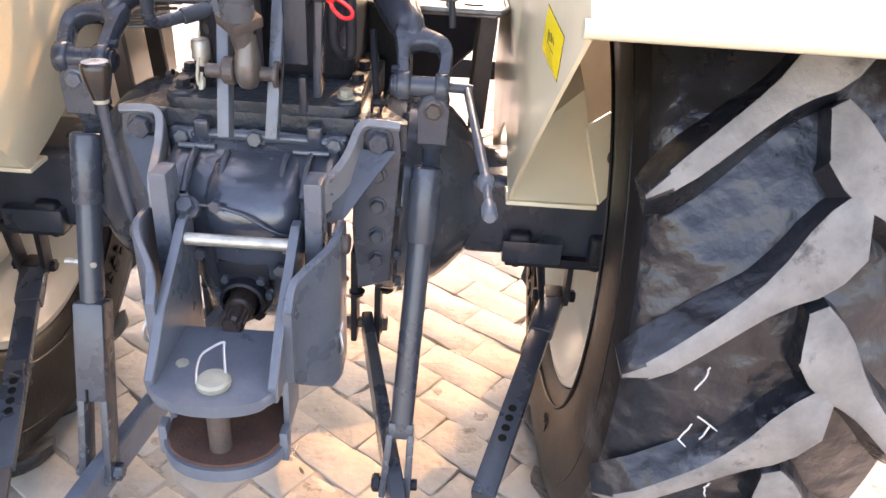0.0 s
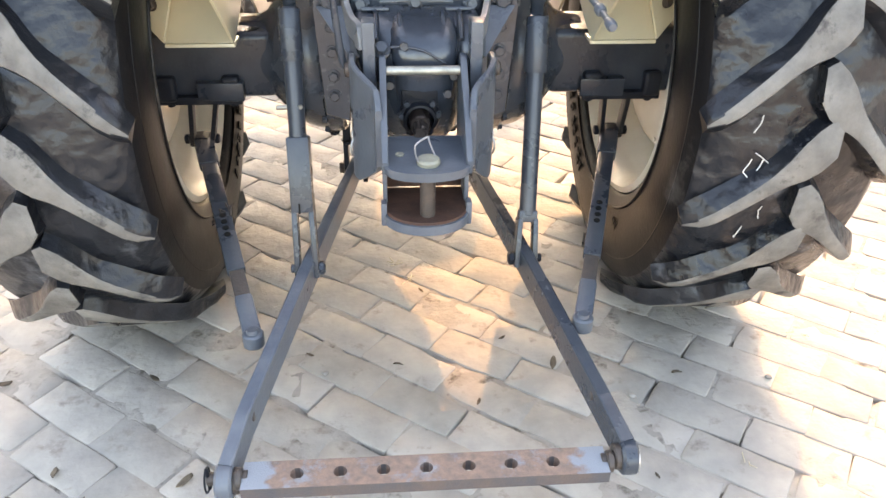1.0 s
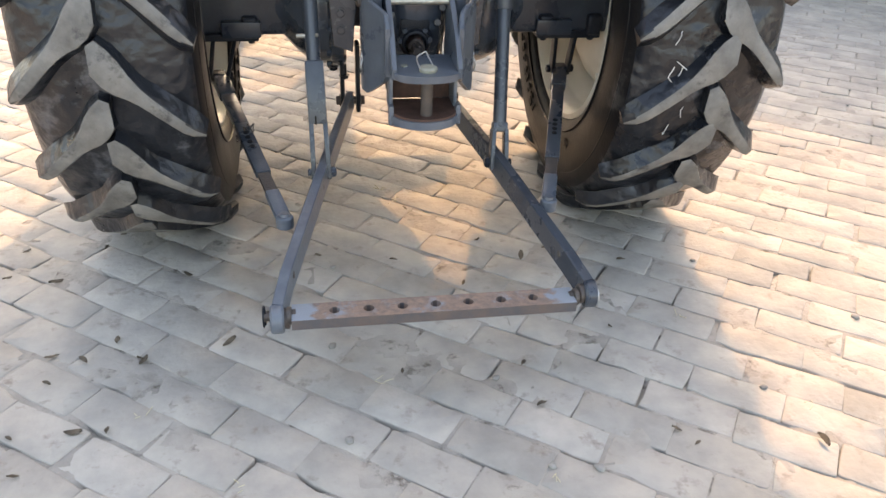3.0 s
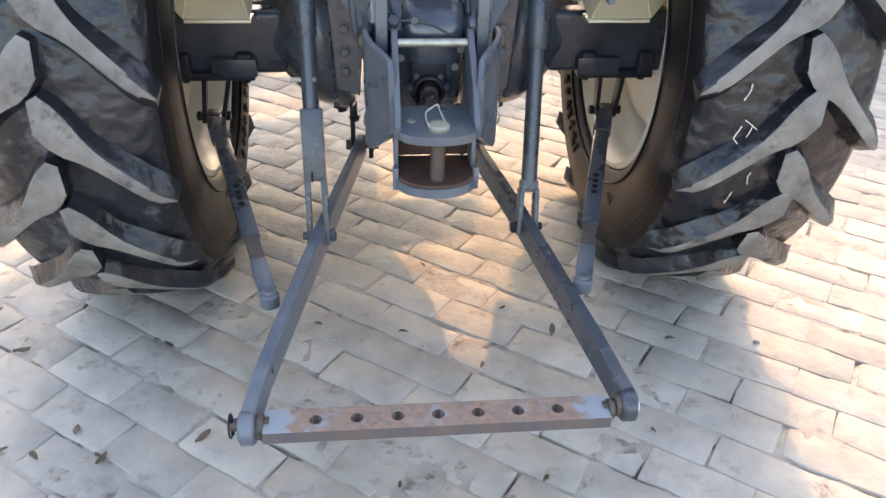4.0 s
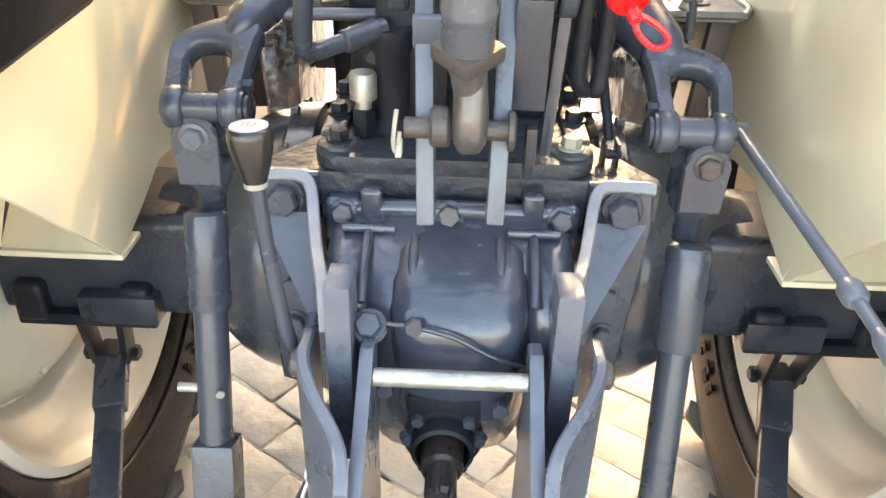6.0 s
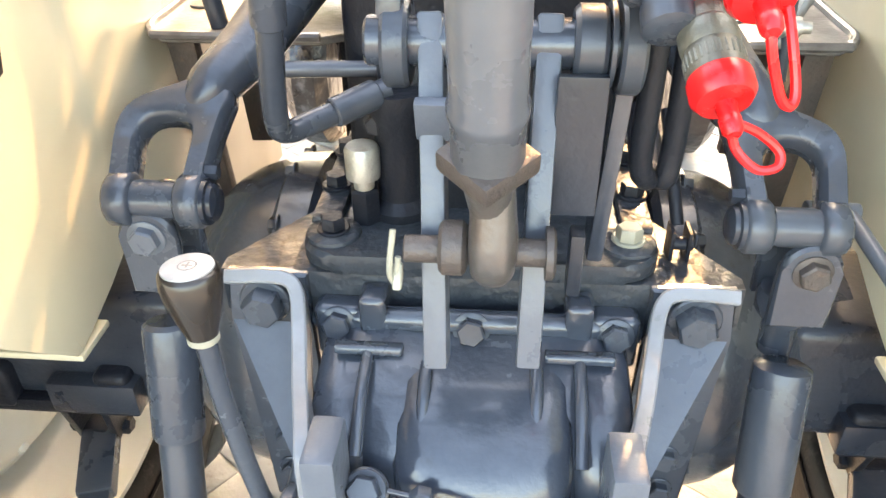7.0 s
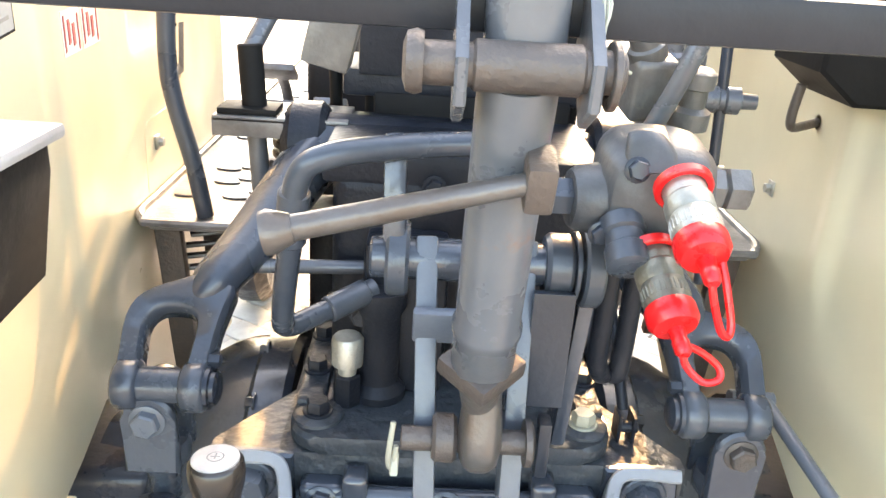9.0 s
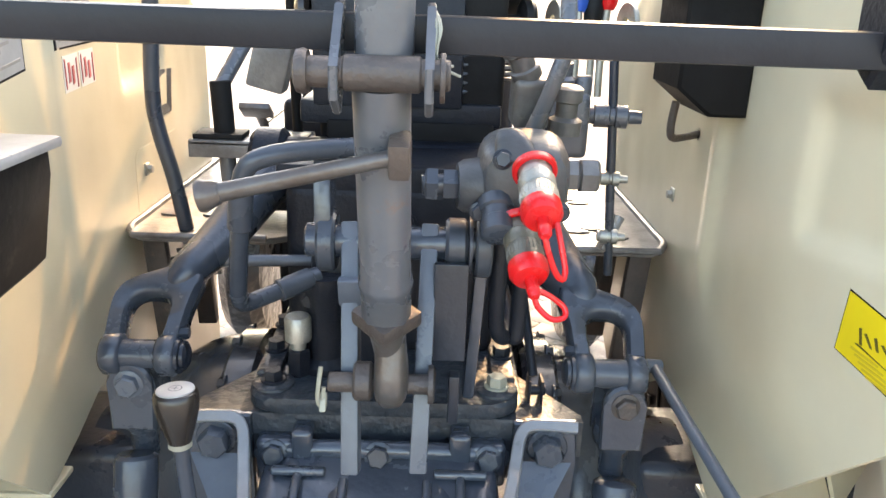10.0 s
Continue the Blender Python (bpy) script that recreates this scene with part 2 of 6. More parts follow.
def merge(bm, other, m=None):
    if m is not None:
        other.transform(m)
    me = bpy.data.meshes.new("tmp")
    other.to_mesh(me)
    other.free()
    bm.from_mesh(me)
    bpy.data.meshes.remove(me)
    return bm


def part(name, bm, material, parent=None, label="", angle=38, mats=()):
    me = bpy.data.meshes.new(name)
    bmesh.ops.recalc_face_normals(bm, faces=bm.faces)
    bm.to_mesh(me)
    bm.free()
    me.materials.append(material)
    for extra in mats:
        me.materials.append(extra)
    me.shade_smooth()
    me.set_sharp_from_angle(angle=radians(angle))
    ob = new(name, me)
    if parent:
        ob.parent = parent
    if label:
        tagged(ob, label)
    return ob


def box(bm, centre, size, bevel=0.004, m=None, seg=2):
    t = bm_new()
    bmesh.ops.create_cube(t, size=1.0)
    bmesh.ops.scale(t, vec=size, verts=t.verts)
    if bevel:
        bmesh.ops.bevel(t, geom=t.edges[:], offset=min(bevel, 0.45 * min(size)), segments=seg, affect="EDGES", profile=0.6)
    merge(bm, t, Matrix.Translation(centre) @ (m or Matrix()))
    return bm


def spin(bm, profile, p0, axis, seg=24, cap=True):
    """A turned solid: profile of (radius, distance along the axis) from p0 along axis."""
    axis = Vector(axis).normalized()
    u = axis.orthogonal().normalized()
    v = axis.cross(u)
    p0 = Vector(p0)
    rings = []
    for r, d in profile:
        rings.append([bm.verts.new(p0 + axis * d + (u * math.cos(a) + v * math.sin(a)) * max(r, 1e-4))
                      for a in (2 * math.pi * k / seg for k in range(seg))])
    for a, b in zip(rings, rings[1:]):
        for k in range(seg):
            bm.faces.new((a[k], a[(k + 1) % seg], b[(k + 1) % seg], b[k]))
    if cap:
        bm.faces.new(rings[0][::-1])
        bm.faces.new(rings[-1])
    return bm


def rod(bm, p0, p1, r, r1=None, seg=16, chamfer=0.0):
    p0, p1 = Vector(p0), Vector(p1)
    d = (p1 - p0).length
    r1 = r if r1 is None else r1
    c = chamfer or min(r, r1) * 0.12
    return spin(bm, [(r - c, 0), (r, c), (r1, d - c), (r1 - c, d)], p0, p1 - p0, seg)


def smooth_line(points, n=6):
    P = [Vector(p) for p in points]
    out = []
    for i in range(len(P) - 1):
        a, b, c, d = P[max(i - 1, 0)], P[i], P[i + 1], P[min(i + 2, len(P) - 1)]
        for k in range(n):
            t = k / n
            out.append(0.5 * ((2 * b) + (c - a) * t + (2 * a - 5 * b + 4 * c - d) * t * t + (3 * b - a - 3 * c + d) * t ** 3))
    return out + [P[-1]]


def tube(bm, points, r, seg=12, n=6, radii=None, flat=1.0):
    """A bent pipe through the points."""
    P = smooth_line(points, n) if n > 1 else [Vector(p) for p in points]
    rings, u = [], None
    for i, p in enumerate(P):
        t = (P[min(i + 1, len(P) - 1)] - P[max(i - 1, 0)]).normalized()
        u = (u - t * u.dot(t)).normalized() if u else t.orthogonal().normalized()
        v = t.cross(u)
        rr = r
        if radii:
            q = i / (len(P) - 1) * (len(radii) - 1)
            k = min(int(q), len(radii) - 2)
            rr = radii[k] + (radii[k + 1] - radii[k]) * (q - k)
        rings.append([bm.verts.new(p + (u * math.cos(a) + v * math.sin(a) * flat) * rr) for a in (2 * math.pi * k / seg for k in range(seg))])
    for a, b in zip(rings, rings[1:]):
        for k in range(seg):
            bm.faces.new((a[k], a[(k + 1) % seg], b[(k + 1) % seg], b[k]))
    bm.faces.new(rings[0][::-1])
    bm.faces.new(rings[-1])
    return bm


def slab(bm, outline, thick, m=None, bevel=0.002):
    """A plate: outline in its xy plane, thick along z, centred on z = 0."""
    t = bm_new()
    lo = [t.verts.new((x, y, -thick / 2)) for x, y in outline]
    hi = [t.verts.new((x, y, thick / 2)) for x, y in outline]
    n = len(lo)
    t.faces.new(lo[::-1])
    t.faces.new(hi)
    for k in range(n):
        t.faces.new((lo[k], lo[(k + 1) % n], hi[(k + 1) % n], hi[k]))
    if bevel:
        rim = [e for e in t.edges if abs(e.verts[0].co.z - e.verts[1].co.z) < 1e-6]
        bmesh.ops.bevel(t, geom=rim, offset=bevel, segments=1, affect="EDGES")
    merge(bm, t, m)
    return bm


def YZ(x):
    """Takes a plate drawn in (y, z) to the plane x."""
    return Matrix(((0, 0, 1, x), (1, 0, 0, 0), (0, 1, 0, 0), (0, 0, 0, 1)))


def XZ(y):
    return Matrix(((1, 0, 0, 0), (0, 0, -1, y), (0, 1, 0, 0), (0, 0, 0, 1)))


def XY(z):
    return Matrix.Translation((0, 0, z))


def between(p0, p1, up=(0, 0, 1)):
    """A frame with x from p0 to p1, z near up, at p0."""
    p0, p1 = Vector(p0), Vector(p1)
    x = (p1 - p0).normalized()
    y = Vector(up).cross(x).normalized()
    z = x.cross(y)
    return Matrix.Translation(p0) @ Matrix((x, y, z)).transposed().to_4x4()


def flat_bar(bm, p0, p1, height, thick, bevel=0.003, up=(0, 0, 1)):
    d = (Vector(p1) - Vector(p0)).length
    t = bm_new()
    box(t, (d / 2, 0, 0), (d, thick, height), bevel)
    return merge(bm, t, between(p0, p1, up))


def ring(bm, centre, axis, r_out, r_in, width, seg=24):
    axis = Vector(axis).normalized()
    c = width * 0.15
    p = Vector(centre) - axis * width / 2
    return spin(bm, [(r_in, 0), (r_out - c, 0), (r_out, c), (r_out, width - c), (r_out - c, width), (r_in, width), (r_in, 0)], p, axis, seg, cap=False)


def bolt(bm, at, axis, r, h, washer=True):
    """A hexagon head with a chamfer on a washer."""
    axis = Vector(axis).normalized()
    at = Vector(at)
    if washer:
        spin(bm, [(r * 1.28, 0), (r * 1.28, h * 0.16), (r * 1.2, h * 0.22)], at, axis, 18)
        at = at + axis * h * 0.2
    spin(bm, [(r, 0), (r, h * 0.68), (r * 0.86, h * 0.82)], at, axis, 6)
    return bm


def loft(bm, sections, close=True):
    rings = [[bm.verts.new(p) for p in s] for s in sections]
    n = len(rings[0])
    for a, b in zip(rings, rings[1:]):
        for k in range(n if close else n - 1):
            bm.faces.new((a[k], a[(k + 1) % n], b[(k + 1) % n], b[k]))
    if close:
        bm.faces.new(rings[0][::-1])
        bm.faces.new(rings[-1])
    return bm


def sheet(bm, rows, thick):
    """A bent sheet through rows of points, made solid."""
    t = bm_new()
    g = [[t.verts.new(p) for p in r] for r in rows]
    for a, b in zip(g, g[1:]):
        for k in range(len(a) - 1):
            t.faces.new((a[k], a[k + 1], b[k + 1], b[k]))
    bmesh.ops.recalc_face_normals(t, faces=t.faces)
    bmesh.ops.solidify(t, geom=t.faces[:], thickness=thick)
    return merge(bm, t)


def panel(bm, rows, off):
    """A sheet through rows of points, with its back face moved by off."""
    off = Vector(off)
    a = [[bm.verts.new(p) for p in r] for r in rows]
    b = [[bm.verts.new(Vector(p) + off) for p in r] for r in rows]
    n, m = len(rows), len(rows[0])
    for i in range(n - 1):
        for k in range(m - 1):
            bm.faces.new((a[i][k], a[i][k + 1], a[i + 1][k + 1], a[i + 1][k]))
            bm.faces.new((b[i][k], b[i + 1][k], b[i + 1][k + 1], b[i][k + 1]))
    for i in range(n - 1):
        bm.faces.new((a[i][0], a[i + 1][0], b[i + 1][0], b[i][0]))
        bm.faces.new((a[i][-1], b[i][-1], b[i + 1][-1], a[i + 1][-1]))
    for k in range(m - 1):
        bm.faces.new((a[0][k], b[0][k], b[0][k + 1], a[0][k + 1]))
        bm.faces.new((a[-1][k], a[-1][k + 1], b[-1][k + 1], b[-1][k]))
    return bm


def ribbon(bm, points, width, depth, deep, n=5):
    """A bent flat strip: its edge of that width shows, its depth runs along deep."""
    P = smooth_line(points, n)
    deep = Vector(deep).normalized()
    rings = []
    for i, p in enumerate(P):
        t = (P[min(i + 1, len(P) - 1)] - P[max(i - 1, 0)]).normalized()
        d = (deep - t * deep.dot(t)).normalized()
        w = t.cross(d)
        c = width * 0.12
        rings.append([p + w * (width / 2 - c), p + w * width / 2 + d * c, p + w * width / 2 + d * depth, p - w * width / 2 + d * depth, p - w * width / 2 + d * c, p - w * (width / 2 - c)])
    return loft(bm, rings)


def each_bolt(name, specs, material, parent, washer=True):
    for at, axis, r, h in specs:
        b = bm_new()
        bolt(b, at, axis, r, h, washer)
        part(name, b, material, parent)


def lettering(name, text, size, m, material, parent, depth=0.0006):
    cu = bpy.data.curves.new(name, "FONT")
    cu.body, cu.size, cu.extrude, cu.align_x, cu.align_y = text, size, depth, "CENTER", "CENTER"
    tmp = new("tmp_text", cu)
    bpy.context.view_layer.update()
    me = bpy.data.meshes.new_from_object(tmp.evaluated_get(bpy.context.evaluated_depsgraph_get()))
    bpy.data.objects.remove(tmp)
    me.name = name
    me.transform(m)
    me.materials.clear()
    me.materials.append(material)
    ob = new(name, me)
    ob.parent = parent
    return ob


# ---- the tractor ----
tractor = tagged(new("tractor"), "cream and dark grey farm tractor parked on brick paving", "tractor")
AXLE_Y, AXLE_Z = 0.55, 0.706


def wheel(s):
    """A ridged farm tyre on a cream rim; s: -1 or 1, the side."""
    cx = s * 0.795
    DR = 0.020
    prof = [(-0.188, 0.412), (-0.205, 0.425), (-0.216, 0.46), (-0.226, 0.53), (-0.224, 0.59), (-0.210, 0.65), (-0.178, 0.682), (-0.09, 0.70), (0, 0.704),
            (0.09, 0.70), (0.178, 0.682), (0.210, 0.65), (0.224, 0.59), (0.226, 0.53), (0.216, 0.46), (0.205, 0.425), (0.188, 0.412)]
    bm = bm_new()
    seg = 96
    rings = []
    for px, r in prof:
        rings.append([bm.verts.new((cx + px, AXLE_Y + r * math.cos(a), max(0.004, AXLE_Z + r * math.sin(a)))) for a in (2 * math.pi * k / seg for k in range(seg))])
    rings.append(rings[0])
    for i, (a, b) in enumerate(zip(rings, rings[1:])):
        for k in range(seg):
            f = bm.faces.new((a[k], a[(k + 1) % seg], b[(k + 1) % seg], b[k]))
            f.material_index = 1 if i in (0, 1, 2, 3, 4, 11, 12, 13, 14, 15) else 0
    tyre = part("tyre", bm, RUBBER, tractor, "black ridged farm tyre with dusty brown sidewall", mats=(SIDE,))

    bm = bm_new()
    for r, off in ((0.455, 0.2175), (0.60, 0.2195)):
        pts = [(cx - s * off, AXLE_Y + r * math.cos(a), AXLE_Z + r * math.sin(a)) for a in (2 * math.pi * k / 72 for k in range(73))]
        tube(bm, pts, 0.0035, 6, 1)
    part("sidewall_bead", bm, SIDE, tyre)

    def lug_mesh(side, start):
        # side: -1 towards the tractor, 1 away from it; the lug drops from the nose at the crown to the shoulder
        t = bm_new()
        stations = []
        for k in range(12):
            q = (-0.045, 0.0, 0.1, 0.2, 0.3, 0.4, 0.5, 0.6, 0.7, 0.8, 0.9, 1.0)[k]
            x = side * (start + (0.224 - start) * q)
            ax = abs(x)
            base = 0.684 + DR - 0.06 * max(0.0, ax - 0.10) - (0.9 * max(0.0, ax - 0.175)) ** 1.3
            drop = radians(18.5) * max(q, 0.0) ** 0.95
            half = (0.026, 0.038, 0.0425, 0.038, 0.0265, 0.0195, 0.0170, 0.0162, 0.0158, 0.0150, 0.012, 0.006)[k]
            foot = (0.009, 0.010, 0.012, 0.013, 0.016, 0.018, 0.020, 0.022, 0.024, 0.026, 0.026, 0.020)[k]
            top = base + (0.037 - 0.004 * max(q, 0.0) if q < 0.95 else 0.024) - (0.003 if k == 0 else 0)
            row = []
            for w, r in ((-half - foot, base - 0.010), (-half - foot * 0.35, top - 0.016), (-half, top - 0.002), (-half + 0.004, top), (half - 0.004, top), (half, top - 0.002),
                         (half + foot * 0.35, top - 0.016), (half + foot, base - 0.010)):
                ang = drop + w / 0.69
                row.append(Vector((x - side * w * (0.0 if k == 0 else 0.30), -r * math.cos(ang), -r * math.sin(ang))))
            stations.append(row)
        loft(t, stations)
        me = bpy.data.meshes.new("tread_lug")
        bmesh.ops.recalc_face_normals(t, faces=t.faces)
        for f in t.faces:
            f.material_index = 1 if abs(f.normal.normalized().dot(Vector((0, f.calc_center_median().y, f.calc_center_median().z)).normalized())) > 0.8 else 0
        t.to_mesh(me)
        t.free()
        me.materials.append(RUBBER)
        me.materials.append(DUSTY)
        me.shade_smooth()
        me.set_sharp_from_angle(angle=radians(30))
        return me
    for side, phase, start in ((-s, -4.0, -0.036 if s > 0 else -0.006), (s, 7.0, -0.002)):
        me = lug_mesh(side, start)
        for k in range(18):
            ob = new("tread_lug", me)
            ob.parent = tyre
            ob.matrix_basis = Matrix.Translation((cx, AXLE_Y, AXLE_Z)) @ Matrix.Rotation(radians(phase + 20 * k), 4, "X")
    # moulded marks on the sidewall, not legible
    bm = bm_new()
    rr_ = random.Random(31 + s)
    for k in range(11):
        a = radians(-16 - 5.2 * k + rr_.uniform(-0.5, 0.5))
        rad, tan = Vector((0, math.cos(a), math.sin(a))), Vector((0, -math.sin(a), math.cos(a)))
        for q in range(2):
            p = Vector((cx - s * 0.2265, AXLE_Y, AXLE_Z)) + rad * (0.497 + 0.022 * q + rr_.uniform(-0.004, 0.004)) + tan * rr_.uniform(-0.006, 0.006)
            m = Matrix((Vector((1, 0, 0)), rad, tan)).transposed().to_4x4()
            box(bm, p, (0.0042, 0.008 + rr_.uniform(0, 0.018), 0.012 + rr_.uniform(0, 0.02)), 0.001, m, 1)
    tagged(part("sidewall_relief", bm, BLACKMATT, tyre), kind="stuff")
    # rim: lip, bead seat, drop centre; the disc sits in the drop centre
    bm = bm_new()
    spin(bm, [(0.395, 0.0), (0.412, 0.004), (0.414, 0.014), (0.400, 0.022), (0.380, 0.03), (0.374, 0.075), (0.345, 0.115), (0.335, 0.25), (0.366, 0.28), (0.372, 0.37),
              (0.40, 0.378), (0.412, 0.39), (0.405, 0.398), (0.385, 0.39), (0.36, 0.37), (0.354, 0.285), (0.323, 0.25), (0.318, 0.160), (0.323, 0.122), (0.334, 0.108),
              (0.357, 0.080), (0.363, 0.070), (0.368, 0.035), (0.388, 0.008), (0.395, 0.0)], (cx - s * 0.199, AXLE_Y, AXLE_Z), (s, 0, 0), 80, cap=False)
    rim = part("rim", bm, RIM, tractor, "cream white steel wheel rim with dusty edges")
    bm = bm_new()
    spin(bm, [(0.321, 0.0), (0.316, 0.004), (0.30, -0.010), (0.275, -0.038), (0.24, -0.058), (0.20, -0.066), (0.15, -0.060), (0.0, -0.056), (0.0, -0.050), (0.15, -0.054), (0.20, -0.060), (0.24, -0.052), (0.275, -0.032), (0.30, -0.004), (0.316, 0.012)],
         (cx - s * 0.048, AXLE_Y, AXLE_Z), (s, 0, 0), 64, cap=False)
    disc = part("wheel_disc", bm, DISC, rim, "dusty cream white dished wheel disc")
    for k in range(8):
        a = radians(22.5 + 45 * k)
        b = bm_new()
        bolt(b, (cx - s * 0.090, AXLE_Y + 0.262 * math.cos(a), AXLE_Z + 0.262 * math.sin(a)), (-s, 0, 0), 0.008, 0.009)
        part("disc_bolt", b, RIM, rim)
    bm = bm_new()
    rod(bm, (s * 0.58, AXLE_Y, AXLE_Z), (s * 0.80, AXLE_Y, AXLE_Z), 0.075, seg=24)
    hub = part("hub", bm, DARK, rim)
    return tyre


wheel(-1)
tyre_right = wheel(1)


# fenders
def ramp(v, a, b):
    f = min(1.0, max(0.0, (v - a) / (b - a)))
    return f * f * (3 - 2 * f)


def relief(s, y, z):
    """How far the pressed wall steps out at a place."""
    if s > 0:
        d = -0.008 * ramp(y, 0.412, 0.440) * ramp(z, 1.02, 1.10) - 0.005 * math.exp(-((y - 0.443) / 0.011) ** 2) * ramp(z, 1.06, 1.12) * (1 - ramp(z, 1.27, 1.33))
        inside = (1 - ramp(y, 0.195, 0.225)) * ramp(y, -0.10, -0.06) * ramp(z - 0.10 * max(0.0, 0.20 - y), 1.205, 1.235) * (1 - ramp(z, 1.345, 1.372))
        return d + 0.012 * inside
    d = -0.006 * ramp(y, 0.412, 0.436) * ramp(z, 0.95, 1.02)
    inside = ramp(y, 0.628, 0.655) * (1 - ramp(y, 0.80, 0.83)) * ramp(z, 1.275, 1.305)
    return d + 0.013 * inside


def flare(y):
    return 0.03 * max(0.0, (0.25 - y) / 0.39) ** 1.3


def fender(s):
    X = s * 0.432
    cy, cz, R = AXLE_Y, AXLE_Z, 0.862
    arc = lambda a, r=R: (cy + r * math.cos(a), cz + r * math.sin(a))
    a0 = radians(143.0)
    angs = [a0 - (a0 - radians(52)) * k / 120 for k in range(121)]
    bm = bm_new()
    # inner wall: rows from the lower edge up to the crown
    # right side: hidden front edge is cut to bound the sun patch below
    low = [(0.283, 0.812), (0.30, 0.813), (0.38, 0.838), (0.46, 0.87), (0.56, 0.86), (0.66, 0.80)] + ([(0.77, 0.64), (1.10, 0.822), (1.25, 0.85)] if s > 0 else [(0.80, 0.68), (1.25, 0.64)])

    def lower(y):
        if y < 0.283:
            # rear edge runs slanting from the foot up and back to the crown's corner
            k = (0.283 - y) / (0.283 + 0.135)
            return 0.812 + k * (1.222 - 0.812)
        for (y0, z0), (y1, z1) in zip(low, low[1:]):
            if y0 <= y <= y1:
                return z0 + (z1 - z0) * (y - y0) / (y1 - y0)
        return low[-1][1]
    rows = []
    for a in angs:
        y, zt = arc(a)
        zb = min(lower(y), zt - 0.001)
        row = []
        for k in range(53):
            f = k / 52
            z = zb + (zt - zb) * f
            row.append((X + s * (flare(y) + relief(s, y, z) * ramp(zt - z, 0.0, 0.03)), y, z))
        rows.append(row)
    panel(bm, rows, (s * 0.006, 0, 0))
    wall = part("fender", bm, CREAM, tractor, "cream painted steel fender with worn patches", angle=50)
    # crown over the tyre, rolled down at its outer edge
    bm = bm_new()
    rows = []
    for a in angs:
        y, z = arc(a)
        out = flare(y)
        row = [(X + s * out, y, z)]
        y2, z2 = arc(a, R + 0.012)
        row += [(X + s * (out + 0.012), y2, z2)] + [(X + s * q, y2, z2) for q in (0.06, 0.20, 0.40, 0.58)]
        y3, z3 = arc(a, R - 0.012)
        row += [(X + s * 0.60, *arc(a, R + 0.004)), (X + s * 0.605, y3, z3), (X + s * 0.605, *arc(a, R - 0.045))]
        rows.append(row)
    sheet(bm, rows, 0.006)
    # rolled rear lip of the crown
    y, z = arc(a0, R + 0.004)
    tube(bm, [(X + s * 0.02, y, z), (X + s * 0.3, y, z), (X + s * 0.6, y, z)], 0.011, 10, 2)
    part("crown", bm, CREAM, wall, angle=50)
    # front flap of the crown, clear of the wall; inner edge placed to shape the sun patch
    bm = bm_new()
    rows = []
    for k in range(9):
        a = radians(53 - 5.4 * k)
        rows.append([(X + s * q, *arc(a, R + 0.010)) for q in (0.175 if s > 0 else 0.125, 0.3, 0.58)] + [(X + s * 0.60, *arc(a, R - 0.04))])
    sheet(bm, rows, 0.006)
    part("front_flap", bm, CREAM, wall, angle=50)
    # foot: folded support between the wall and the axle
    bm = bm_new()
    box(bm, (s * 0.512, 0.318, 0.806), (0.165, 0.065, 0.009), 0.003)
    sheet(bm, [[(s * 0.434, 0.288, 0.812), (s * 0.594, 0.292, 0.812)], [(s * 0.44, 0.24, 0.95), (s * 0.56, 0.40, 0.99)], [(s * 0.46, 0.16, 1.05), (s * 0.52, 0.44, 1.12)]], 0.006)
    sheet(bm, [[(s * 0.594, 0.292, 0.812), (s * 0.672, 0.36, 0.872)], [(s * 0.555, 0.315, 0.95), (s * 0.60, 0.345, 0.97)]], 0.006)
    part("fender_foot", bm, CREAM, wall)
    bm = bm_new()
    bolt(bm, (s * 0.618, 0.322, 0.895), (s * 0.5, -1, 0.1), 0.013, 0.012)
    part("fender_bolt", bm, RUST, wall)
    return wall


fender_left = fender(-1)
fender_right = fender(1)
fender_right["label"] = "cream painted steel fender with a yellow diamond sticker"
fender_left["label"] = "cream painted steel fender with warning decals and sun stripes"

# rear axle: trumpets, square beam and clamp pads
for s in (-1, 1):
    bm = bm_new()
    spin(bm, [(0.205, 0.0), (0.215, 0.008), (0.215, 0.045), (0.206, 0.052), (0.204, 0.075), (0.196, 0.100), (0.180, 0.128), (0.158, 0.152), (0.134, 0.172), (0.112, 0.190), (0.100, 0.215), (0.096, 0.26)], (s * 0.185, 0.50, 0.722), (s, 0, -0.03), 48)
    trumpet = part("axle_trumpet", bm, CAST, tractor, "dark grey cast axle trumpet")
    each_bolt("flange_bolt", [((s * 0.230, 0.50 + 0.209 * math.cos(a), 0.722 + 0.209 * math.sin(a)), (s, 0, 0), 0.010, 0.012)
                              for a in (2 * math.pi * (k + 0.5) / 14 for k in range(14))], CAST, trumpet)
    bm = bm_new()
    box(bm, (s * 0.545, 0.490, 0.716), (0.37, 0.185, 0.172), 0.02, seg=3)
    box(bm, (s * 0.50, 0.385, 0.655), (0.12, 0.03, 0.05), 0.006)
    part("axle_beam", bm, ARM, trumpet)
    bm = bm_new()
    box(bm, (s * 0.556, 0.425, 0.628), (0.215, 0.09, 0.022), 0.005)
    for x in (0.474, 0.638):
        box(bm, (s * x, 0.405, 0.660), (0.048, 0.062, 0.068), 0.012, seg=3)
    for x in (0.474, 0.638):
        bolt(bm, (s * x, 0.405, 0.618), (0, 0, -1), 0.011, 0.012)
    part("clamp_pad", bm, DARK, trumpet)

